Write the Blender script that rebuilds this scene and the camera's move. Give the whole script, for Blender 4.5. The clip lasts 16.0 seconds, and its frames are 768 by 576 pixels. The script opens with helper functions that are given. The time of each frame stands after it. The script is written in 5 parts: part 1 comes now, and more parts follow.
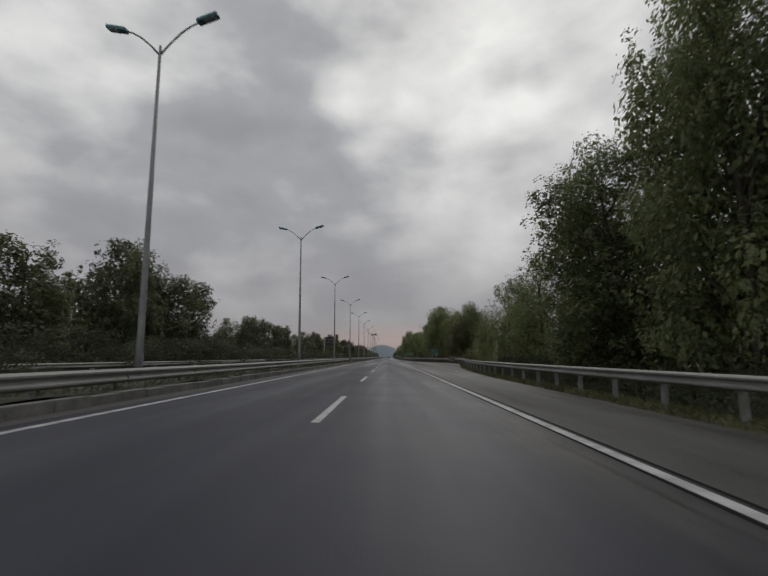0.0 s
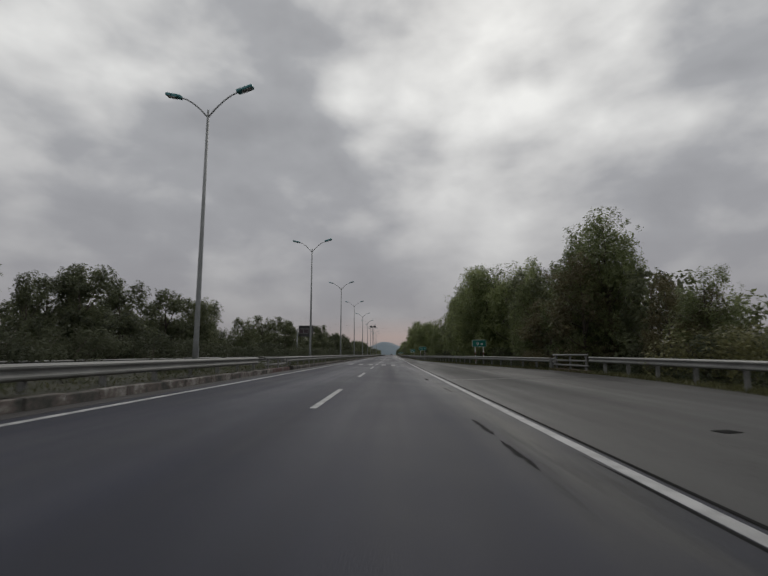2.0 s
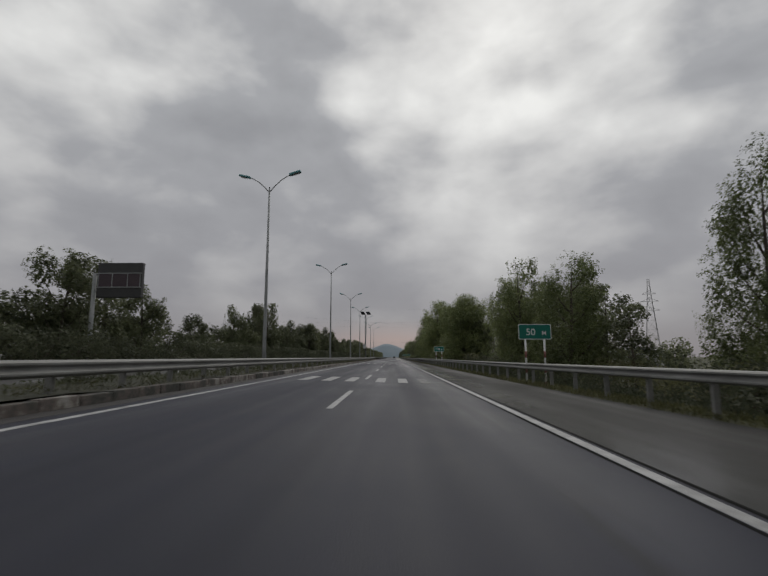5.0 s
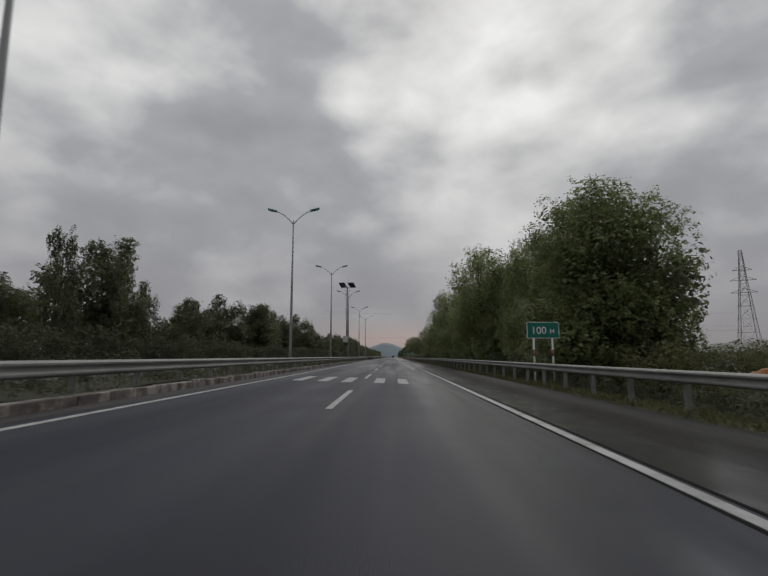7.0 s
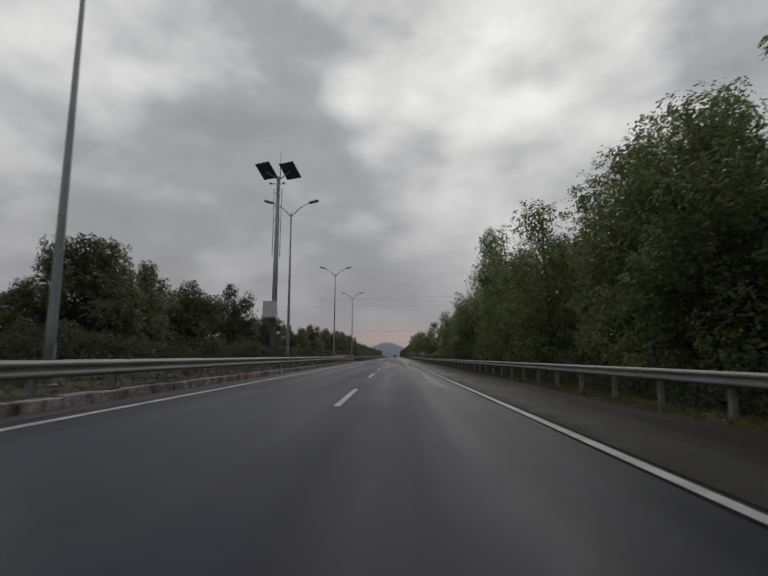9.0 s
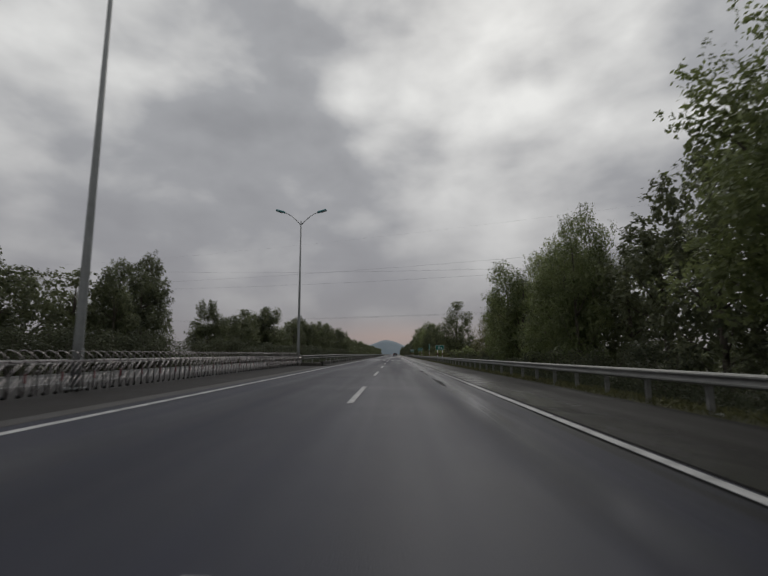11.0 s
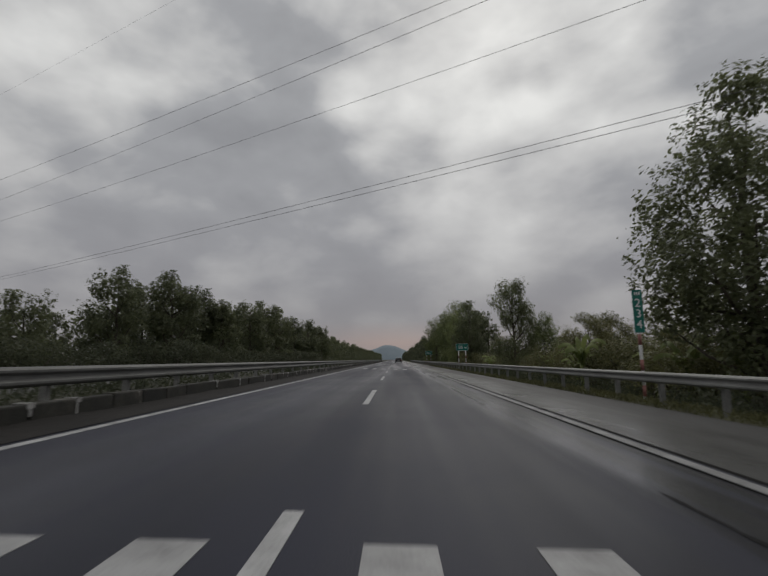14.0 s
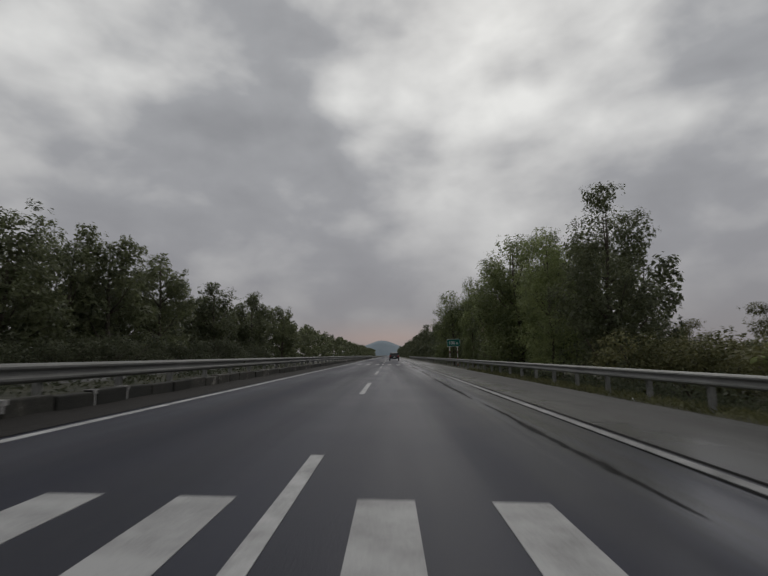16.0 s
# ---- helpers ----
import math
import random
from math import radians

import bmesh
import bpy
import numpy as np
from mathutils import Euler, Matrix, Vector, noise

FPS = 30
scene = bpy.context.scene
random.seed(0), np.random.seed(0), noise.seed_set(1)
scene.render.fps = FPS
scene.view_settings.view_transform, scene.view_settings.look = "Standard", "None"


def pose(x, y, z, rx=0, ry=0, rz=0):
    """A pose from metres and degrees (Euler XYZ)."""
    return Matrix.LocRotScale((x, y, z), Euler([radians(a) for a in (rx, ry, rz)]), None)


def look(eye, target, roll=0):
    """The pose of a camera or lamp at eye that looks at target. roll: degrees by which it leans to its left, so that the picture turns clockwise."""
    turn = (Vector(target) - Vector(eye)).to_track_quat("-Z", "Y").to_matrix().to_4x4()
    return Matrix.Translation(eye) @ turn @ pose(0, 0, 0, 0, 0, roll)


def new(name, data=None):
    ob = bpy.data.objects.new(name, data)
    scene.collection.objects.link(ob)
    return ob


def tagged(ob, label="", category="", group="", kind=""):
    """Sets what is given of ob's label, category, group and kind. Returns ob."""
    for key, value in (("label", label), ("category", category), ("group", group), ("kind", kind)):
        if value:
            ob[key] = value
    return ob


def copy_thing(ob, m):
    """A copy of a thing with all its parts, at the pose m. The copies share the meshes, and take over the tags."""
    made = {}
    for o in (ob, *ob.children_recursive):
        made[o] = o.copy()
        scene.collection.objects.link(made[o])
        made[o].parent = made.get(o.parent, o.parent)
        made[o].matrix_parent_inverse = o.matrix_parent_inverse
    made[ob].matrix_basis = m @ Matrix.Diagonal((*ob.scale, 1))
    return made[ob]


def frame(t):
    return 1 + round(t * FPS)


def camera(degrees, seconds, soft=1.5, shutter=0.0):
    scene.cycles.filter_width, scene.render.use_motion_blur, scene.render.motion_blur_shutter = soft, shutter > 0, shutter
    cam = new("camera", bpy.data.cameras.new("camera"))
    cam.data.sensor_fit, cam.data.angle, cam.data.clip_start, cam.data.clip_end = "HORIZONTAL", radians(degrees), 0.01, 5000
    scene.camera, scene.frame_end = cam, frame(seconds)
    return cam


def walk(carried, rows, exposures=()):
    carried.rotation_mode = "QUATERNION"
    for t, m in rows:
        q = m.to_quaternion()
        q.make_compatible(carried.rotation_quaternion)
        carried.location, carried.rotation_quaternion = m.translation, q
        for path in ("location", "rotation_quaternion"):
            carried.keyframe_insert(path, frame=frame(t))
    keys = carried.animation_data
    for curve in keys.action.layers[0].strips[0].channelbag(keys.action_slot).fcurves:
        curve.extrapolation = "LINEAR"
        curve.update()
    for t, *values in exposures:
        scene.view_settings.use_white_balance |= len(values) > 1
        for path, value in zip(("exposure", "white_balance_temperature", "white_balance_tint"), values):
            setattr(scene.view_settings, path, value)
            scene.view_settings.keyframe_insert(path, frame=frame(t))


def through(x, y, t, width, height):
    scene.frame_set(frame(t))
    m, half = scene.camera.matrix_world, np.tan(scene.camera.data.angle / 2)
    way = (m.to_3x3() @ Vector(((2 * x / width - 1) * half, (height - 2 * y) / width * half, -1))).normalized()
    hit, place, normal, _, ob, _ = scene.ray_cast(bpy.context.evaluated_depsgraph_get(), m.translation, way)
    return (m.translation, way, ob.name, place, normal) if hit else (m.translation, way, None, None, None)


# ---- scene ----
cam = camera(78.0, 16.0, soft=1.5, shutter=0.1)
PATH = [
    (0.0, pose(0.00, 0.00, 1.04, 98.30, 0.28, 0.53)),
    (0.5, pose(0.20, 12.34, 1.04, 98.13, 0.36, 0.57)),
    (1.0, pose(0.28, 24.68, 1.04, 98.08, 0.25, 0.52)),
    (1.5, pose(0.28, 36.99, 1.04, 98.00, 0.31, 0.70)),
    (2.0, pose(0.34, 49.33, 1.04, 97.99, 0.20, 0.88)),
    (2.5, pose(0.37, 61.77, 1.04, 98.14, 0.10, 1.01)),
    (3.0, pose(0.36, 74.35, 1.04, 98.15, 0.08, 1.21)),
    (3.5, pose(0.31, 87.01, 1.04, 97.97, 0.05, 1.37)),
    (4.0, pose(0.18, 99.75, 1.04, 97.97, 0.03, 1.39)),
    (4.5, pose(0.14, 112.53, 1.04, 98.29, 0.03, 1.28)),
    (7.0, pose(0.09, 176.41, 1.04, 98.20, -0.00, 1.02)),
    (7.5, pose(0.13, 189.09, 1.04, 98.10, -0.01, 1.04)),
    (8.0, pose(0.05, 201.74, 1.04, 98.04, -0.08, 1.06)),
    (8.5, pose(0.08, 214.35, 1.04, 98.20, 0.04, 1.09)),
    (9.0, pose(0.01, 226.96, 1.04, 98.15, -0.13, 1.21)),
    (11.5, pose(-0.28, 290.35, 1.04, 97.92, 0.24, 1.22)),
    (12.0, pose(-0.32, 303.03, 1.04, 98.29, 0.48, 1.36)),
    (12.5, pose(-0.36, 315.60, 1.04, 98.46, 0.78, 1.35)),
    (13.0, pose(-0.40, 328.12, 1.04, 98.47, 0.79, 1.41)),
    (13.5, pose(-0.39, 340.57, 1.04, 98.40, 0.81, 1.55)),
    (14.0, pose(-0.45, 352.94, 1.04, 98.58, 0.81, 1.35)),
    (14.5, pose(-0.51, 365.28, 1.04, 98.46, 0.83, 1.15)),
    (15.0, pose(-0.49, 377.59, 1.04, 98.43, 0.95, 0.83)),
    (15.5, pose(-0.48, 389.89, 1.04, 98.21, 1.09, 0.69)),
    (16.0, pose(-0.40, 402.20, 1.04, 98.07, 0.73, 0.67)),
]
walk(cam, PATH, exposures=((0.0, 0.0), (9.0, 0.0), (12.5, -0.12), (16.0, -0.12)))

# ---- light ----
def node(tree, kind, **props):
    n = tree.nodes.new(kind)
    for k, val in props.items():
        if k == "op":
            n.operation = val
        elif k == "type":
            n.noise_dimensions = val
    return n


def ins(n, **vals):
    for k, val in vals.items():
        n.inputs[k.replace("_", " ")].default_value = val
    return n


def math_node(tree, op, a, b=None, c=None, clamp=False):
    n = tree.nodes.new("ShaderNodeMath")
    n.operation, n.use_clamp = op, clamp
    for i, val in enumerate((a, b, c)):
        if val is None:
            continue
        if isinstance(val, (int, float)):
            n.inputs[i].default_value = val
        else:
            tree.links.new(val, n.inputs[i])
    return n.outputs[0]


def ramp(tree, fac, stops, smooth=False):
    n = tree.nodes.new("ShaderNodeValToRGB")
    e = n.color_ramp.elements
    while len(e) < len(stops):
        e.new(0.5)
    for el, (p, col) in zip(e, stops):
        el.position, el.color = p, (*col, 1)
    if smooth:
        n.color_ramp.interpolation = "EASE"
    tree.links.new(fac, n.inputs[0])
    return n.outputs[0]


def node_split(tree, vec):
    """The first coordinate of a vector."""
    sep = tree.nodes.new("ShaderNodeSeparateXYZ")
    tree.links.new(vec, sep.inputs[0])
    return sep.outputs[0]


def noise_node(tree, vec, scale, detail=4, rough=0.55, distort=0.0):
    n = tree.nodes.new("ShaderNodeTexNoise")
    n.inputs["Scale"].default_value, n.inputs["Detail"].default_value = scale, detail
    n.inputs["Roughness"].default_value, n.inputs["Distortion"].default_value = rough, distort
    if vec is not None:
        tree.links.new(vec, n.inputs["Vector"])
    return n.outputs[0]


SUN_ELEVATION, SUN_AZIMUTH = 42.0, 12.0


def overcast_world():
    w = bpy.data.worlds.new("overcast_sky")
    scene.world = w
    w.use_nodes = True
    t = w.node_tree
    t.nodes.clear()
    co = t.nodes.new("ShaderNodeTexCoord").outputs["Generated"]
    sep = t.nodes.new("ShaderNodeSeparateXYZ")
    t.links.new(co, sep.inputs[0])
    x, y, z = sep.outputs
    mp = t.nodes.new("ShaderNodeMapping")
    mp.inputs["Scale"].default_value = (1.0, 1.0, 1.75)
    mp.inputs["Location"].default_value = SKY_SHIFT
    t.links.new(co, mp.inputs[0])
    lay = mp.outputs[0]
    big = noise_node(t, lay, 2.7, 2, 0.4, 0.1)
    mid = noise_node(t, lay, 6.0, 4, 0.47, 0.12)
    puff = t.nodes.new("ShaderNodeTexVoronoi")
    puff.feature, puff.inputs["Scale"].default_value, puff.inputs["Smoothness"].default_value = "SMOOTH_F1", 6.5, 1.0
    bend = t.nodes.new("ShaderNodeVectorMath")
    bend.operation = "ADD"
    t.links.new(lay, bend.inputs[0])
    wob = t.nodes.new("ShaderNodeVectorMath")
    wob.operation, wob.inputs[3].default_value = "SCALE", 0.12
    wn = t.nodes.new("ShaderNodeTexNoise")
    wn.inputs["Scale"].default_value, wn.inputs["Detail"].default_value = 5.0, 3.0
    t.links.new(lay, wn.inputs["Vector"])
    t.links.new(wn.outputs["Color"], wob.inputs[0])
    t.links.new(wob.outputs[0], bend.inputs[1])
    t.links.new(bend.outputs[0], puff.inputs["Vector"])
    billow = math_node(t, "MULTIPLY", math_node(t, "SUBTRACT", 0.42, puff.outputs["Distance"]), 0.16)
    dens = math_node(t, "ADD", math_node(t, "ADD", math_node(t, "MULTIPLY", big, 0.5), math_node(t, "MULTIPLY", mid, 0.5)), billow)
    # cloud banks: azimuth (right positive), elevation, tightness, weight
    for az, el, k, wt in CLOUD_BANKS:
        a, e = radians(az), radians(el)
        d = (math.sin(a) * math.cos(e), math.cos(a) * math.cos(e), math.sin(e))
        dot = t.nodes.new("ShaderNodeVectorMath")
        dot.operation = "DOT_PRODUCT"
        t.links.new(co, dot.inputs[0])
        dot.inputs[1].default_value = d
        blob = math_node(t, "POWER", math_node(t, "MAXIMUM", dot.outputs["Value"], 0.0), k)
        dens = math_node(t, "ADD", dens, math_node(t, "MULTIPLY", blob, wt))
    clouds = ramp(t, dens, [(0.22, (0.24, 0.243, 0.255)), (0.42, (0.345, 0.35, 0.362)), (0.54, (0.55, 0.55, 0.545)), (0.7, (0.79, 0.79, 0.77))])
    # lower sky: grey-mauve bank above the horizon, a warm gap ahead
    low = math_node(t, "SUBTRACT", 1.0, math_node(t, "MULTIPLY", math_node(t, "MAXIMUM", z, 0.0), 2.0), clamp=True)
    low = math_node(t, "POWER", low, 1.5)
    mix = t.nodes.new("ShaderNodeMix")
    mix.data_type = "RGBA"
    t.links.new(low, mix.inputs[0])
    t.links.new(clouds, mix.inputs[6])
    mix.inputs[7].default_value = (0.215, 0.205, 0.22, 1)
    ahead = math_node(t, "POWER", math_node(t, "MAXIMUM", y, 0.0), 90.0)
    warm = math_node(t, "MULTIPLY", ahead, math_node(t, "SUBTRACT", 1.0, math_node(t, "MULTIPLY", math_node(t, "ABSOLUTE", math_node(t, "SUBTRACT", z, 0.035)), 22.0), clamp=True))
    mix2 = t.nodes.new("ShaderNodeMix")
    mix2.data_type = "RGBA"
    t.links.new(math_node(t, "MULTIPLY", warm, 0.36), mix2.inputs[0])
    t.links.new(mix.outputs[2], mix2.inputs[6])
    mix2.inputs[7].default_value = (0.46, 0.29, 0.235, 1)
    sky = t.nodes.new("ShaderNodeTexSky")
    sky.sky_type, sky.sun_disc = "NISHITA", False
    sky.sun_elevation, sky.sun_rotation = radians(SUN_ELEVATION), radians(SUN_AZIMUTH)
    b1 = t.nodes.new("ShaderNodeBackground")
    b1.inputs[1].default_value = 0.05
    t.links.new(sky.outputs[0], b1.inputs[0])
    b2 = t.nodes.new("ShaderNodeBackground")
    b2.inputs[1].default_value = SKY_STRENGTH
    t.links.new(mix2.outputs[2], b2.inputs[0])
    ms = t.nodes.new("ShaderNodeMixShader")
    ms.inputs[0].default_value = 0.94
    t.links.new(b1.outputs[0], ms.inputs[1])
    t.links.new(b2.outputs[0], ms.inputs[2])
    out = t.nodes.new("ShaderNodeOutputWorld")
    t.links.new(ms.outputs[0], out.inputs[0])


SKY_STRENGTH = 1.12
SKY_SHIFT = (0.4, 0.1, 0.25)
CLOUD_BANKS = (
    (-36, 38, 40, 0.09), (-34, 25, 90, 0.05), (-22, 22, 160, 0.02), (-32, 13, 50, -0.09), (5, 40, 160, 0.045), (11, 30, 90, 0.07), (28, 34, 60, -0.05), (16, 21, 90, 0.075), (24, 17, 140, 0.02), (32, 13, 60, -0.05), (-13, 32, 50, -0.075),
    (-9, 24, 140, -0.03), (-26, 15, 90, -0.05), (27, 33, 70, 0.03), (34, 24, 120, 0.02), (-5, 12, 60, -0.05),
)
overcast_world()
lamp = bpy.data.lights.new("sun", "SUN")
lamp.energy, lamp.angle, lamp.color = 0.5, radians(30), (1.0, 0.96, 0.9)
sun = new("sun", lamp)
sun.matrix_world = look((60 * math.sin(radians(SUN_AZIMUTH)), 60 * math.cos(radians(SUN_AZIMUTH)), 60 * math.tan(radians(SUN_ELEVATION))), (0, 0, 0))


# ---- materials ----
def material(name, stops, scale=3.0, fine=40.0, rough=(0.5, 0.8), bump=0.0, bump_scale=None, metal=0.0, stretch=(1, 1, 1), island=0.0, pieces=0.0, spec=0.5, space="world"):
    """Principled surface: a ramp over coarse and fine noise, varied per island or per piece."""
    m = bpy.data.materials.new(name)
    m.use_nodes = True
    t = m.node_tree
    bsdf = t.nodes["Principled BSDF"]
    if space == "world":
        pos = t.nodes.new("ShaderNodeNewGeometry").outputs["Position"]
    else:
        pos = t.nodes.new("ShaderNodeTexCoord").outputs["Object"]
    mp = t.nodes.new("ShaderNodeMapping")
    mp.inputs["Scale"].default_value = stretch
    t.links.new(pos, mp.inputs[0])
    v = mp.outputs[0]
    coarse = noise_node(t, v, scale, 4, 0.6)
    fine_n = noise_node(t, pos, fine, 3, 0.6)
    f = math_node(t, "ADD", math_node(t, "MULTIPLY", coarse, 0.7), math_node(t, "MULTIPLY", fine_n, 0.3))
    if island:
        r = t.nodes.new("ShaderNodeNewGeometry").outputs["Random Per Island"]
        f = math_node(t, "ADD", f, math_node(t, "MULTIPLY", math_node(t, "SUBTRACT", r, 0.5), island))
    if pieces:
        r = t.nodes.new("ShaderNodeObjectInfo").outputs["Random"]
        f = math_node(t, "ADD", f, math_node(t, "MULTIPLY", math_node(t, "SUBTRACT", r, 0.5), pieces))
    t.links.new(ramp(t, f, stops), bsdf.inputs["Base Color"])
    rr = math_node(t, "ADD", math_node(t, "MULTIPLY", coarse, rough[1] - rough[0]), rough[0])
    t.links.new(rr, bsdf.inputs["Roughness"])
    bsdf.inputs["Metallic"].default_value = metal
    bsdf.inputs["Specular IOR Level"].default_value = spec
    if bump:
        b = t.nodes.new("ShaderNodeBump")
        b.inputs["Strength"].default_value, b.inputs["Distance"].default_value = bump, 0.02
        t.links.new(noise_node(t, pos, bump_scale or fine, 3, 0.6), b.inputs["Height"])
        t.links.new(b.outputs[0], bsdf.inputs["Normal"])
    return m


def grey(a, tint=(1, 1, 1)):
    return tuple(a * c for c in tint)


def leaf_material(name, dark, light, through=0.25, spec=0.3):
    m = bpy.data.materials.new(name)
    m.use_nodes = True
    t = m.node_tree
    bsdf = t.nodes["Principled BSDF"]
    r = t.nodes.new("ShaderNodeNewGeometry").outputs["Random Per Island"]
    o = t.nodes.new("ShaderNodeObjectInfo").outputs["Random"]
    pos = t.nodes.new("ShaderNodeNewGeometry").outputs["Position"]
    # coarse noise varies the tone and paints in lit lobes and dark gaps
    clump = noise_node(t, pos, 0.7, 3, 0.6)
    f = math_node(t, "ADD", math_node(t, "MULTIPLY", r, 0.3), math_node(t, "ADD", math_node(t, "MULTIPLY", o, 0.3), math_node(t, "MULTIPLY", math_node(t, "SUBTRACT", clump, 0.28), 1.1)))
    col = ramp(t, f, [(0.2, dark), (0.6, tuple((a + b) / 2 for a, b in zip(dark, light))), (0.95, light)])
    t.links.new(col, bsdf.inputs["Base Color"])
    bsdf.inputs["Roughness"].default_value = 0.55
    bsdf.inputs["Specular IOR Level"].default_value = spec
    tr = t.nodes.new("ShaderNodeBsdfTranslucent")
    t.links.new(col, tr.inputs[0])
    ms = t.nodes.new("ShaderNodeMixShader")
    ms.inputs[0].default_value = through
    t.links.new(bsdf.outputs[0], ms.inputs[1])
    t.links.new(tr.outputs[0], ms.inputs[2])
    t.links.new(ms.outputs[0], t.nodes["Material Output"].inputs[0])
    return m


def asphalt_material(name, lo, hi, wet, spec, runs=False, soil=False, tint=(1.0, 0.99, 0.97)):
    """Damp asphalt: fine aggregate, streaks along the road; wet dark runs beside the edge line, or earth washed over a stretch."""
    m = bpy.data.materials.new(name)
    m.use_nodes = True
    t = m.node_tree
    bsdf = t.nodes["Principled BSDF"]
    pos = t.nodes.new("ShaderNodeNewGeometry").outputs["Position"]
    sep = t.nodes.new("ShaderNodeSeparateXYZ")
    t.links.new(pos, sep.inputs[0])
    x, y, _ = sep.outputs

    def mapped(scale, turn=0.0):
        mp = t.nodes.new("ShaderNodeMapping")
        mp.inputs["Scale"].default_value = scale
        mp.inputs["Rotation"].default_value = (0, 0, turn)
        t.links.new(pos, mp.inputs[0])
        return mp.outputs[0]

    def blend(fac, col, other):
        mx = t.nodes.new("ShaderNodeMix")
        mx.data_type = "RGBA"
        t.links.new(fac, mx.inputs[0])
        t.links.new(col, mx.inputs[6])
        mx.inputs[7].default_value = (*other, 1)
        return mx.outputs[2]

    streak = noise_node(t, mapped((1.3, 0.035, 1)), 1.0, 4, 0.55)
    patch = noise_node(t, pos, 0.35, 4, 0.6)
    grain = noise_node(t, pos, 70.0, 2, 0.7)
    f = math_node(t, "ADD", math_node(t, "MULTIPLY", streak, 0.5), math_node(t, "ADD", math_node(t, "MULTIPLY", patch, 0.35), math_node(t, "MULTIPLY", grain, 0.15)))
    col = ramp(t, f, [(0.35, grey(lo, tint)), (0.65, grey(hi, tint))])
    broad = noise_node(t, mapped((0.45, 0.02, 1)), 1.0, 3, 0.5)
    sheen = math_node(t, "ADD", math_node(t, "MULTIPLY", broad, 0.6), math_node(t, "MULTIPLY", f, 0.4))
    sheen = math_node(t, "DIVIDE", math_node(t, "SUBTRACT", sheen, 0.36), 0.28, clamp=True)
    rough = math_node(t, "ADD", math_node(t, "MULTIPLY", sheen, wet[1] - wet[0]), wet[0])
    if runs:
        near = math_node(t, "SUBTRACT", 1.0, math_node(t, "MULTIPLY", math_node(t, "ABSOLUTE", math_node(t, "SUBTRACT", x, 2.0)), 1.15), clamp=True)
        near = math_node(t, "MULTIPLY", near, 1.8, clamp=True)
        late = math_node(t, "DIVIDE", math_node(t, "SUBTRACT", y, 250.0), 60.0, clamp=True)
        run = noise_node(t, mapped((2.4, 0.10, 1), 0.03), 1.0, 5, 0.62, 0.4)
        edge = math_node(t, "SUBTRACT", run, math_node(t, "SUBTRACT", 0.56, math_node(t, "MULTIPLY", late, 0.09)))
        mask = math_node(t, "MULTIPLY", math_node(t, "MULTIPLY", edge, 10.0, clamp=True), near)
        film = math_node(t, "MULTIPLY", math_node(t, "MULTIPLY", math_node(t, "SUBTRACT", noise_node(t, mapped((1.6, 0.05, 1), 0.01), 1.0, 3, 0.5), 0.42), 6.0, clamp=True), math_node(t, "MULTIPLY", near, late))
        dusty = math_node(t, "SUBTRACT", 1.0, math_node(t, "MULTIPLY", math_node(t, "ABSOLUTE", math_node(t, "SUBTRACT", x, 2.1)), 1.3), clamp=True)
        early = math_node(t, "DIVIDE", math_node(t, "SUBTRACT", 100.0, y), 40.0, clamp=True)
        grit = math_node(t, "MULTIPLY", math_node(t, "SUBTRACT", noise_node(t, mapped((1.1, 0.25, 1)), 1.0, 4, 0.6), 0.3), 3.0, clamp=True)
        col = blend(math_node(t, "MULTIPLY", math_node(t, "MULTIPLY", dusty, early), grit), col, (0.07, 0.068, 0.063))
        lane = math_node(t, "SUBTRACT", 1.0, math_node(t, "MULTIPLY", math_node(t, "ABSOLUTE", math_node(t, "SUBTRACT", x, 1.75)), 0.95), clamp=True)
        wetter = math_node(t, "DIVIDE", math_node(t, "SUBTRACT", y, 110.0), 90.0, clamp=True)
        pools = math_node(t, "MULTIPLY", math_node(t, "SUBTRACT", noise_node(t, mapped((1.3, 0.045, 1), 0.012), 1.0, 4, 0.55), 0.36), 5.0, clamp=True)
        coat = math_node(t, "MULTIPLY", math_node(t, "MULTIPLY", lane, wetter), math_node(t, "MULTIPLY", pools, 0.8))
        t.links.new(coat, bsdf.inputs["Coat Weight"])
        bsdf.inputs["Coat Roughness"].default_value = 0.2
        rough = math_node(t, "SUBTRACT", rough, math_node(t, "MULTIPLY", film, 0.17))
        col = blend(math_node(t, "MULTIPLY", mask, 0.8), col, (0.011, 0.011, 0.012))
    if soil:
        a = math_node(t, "DIVIDE", math_node(t, "SUBTRACT", y, 100.0), 60.0, clamp=True)
        b = math_node(t, "DIVIDE", math_node(t, "SUBTRACT", 345.0, y), 30.0, clamp=True)
        cover = math_node(t, "ADD", math_node(t, "MULTIPLY", math_node(t, "MULTIPLY", a, b), 0.92), math_node(t, "MULTIPLY", math_node(t, "SUBTRACT", noise_node(t, mapped((0.7, 0.12, 1)), 1.0, 4, 0.6), 0.5), 1.1), clamp=True)
        col = blend(cover, col, (0.0165, 0.0158, 0.0146))
        rough = math_node(t, "ADD", rough, math_node(t, "MULTIPLY", cover, 0.2))
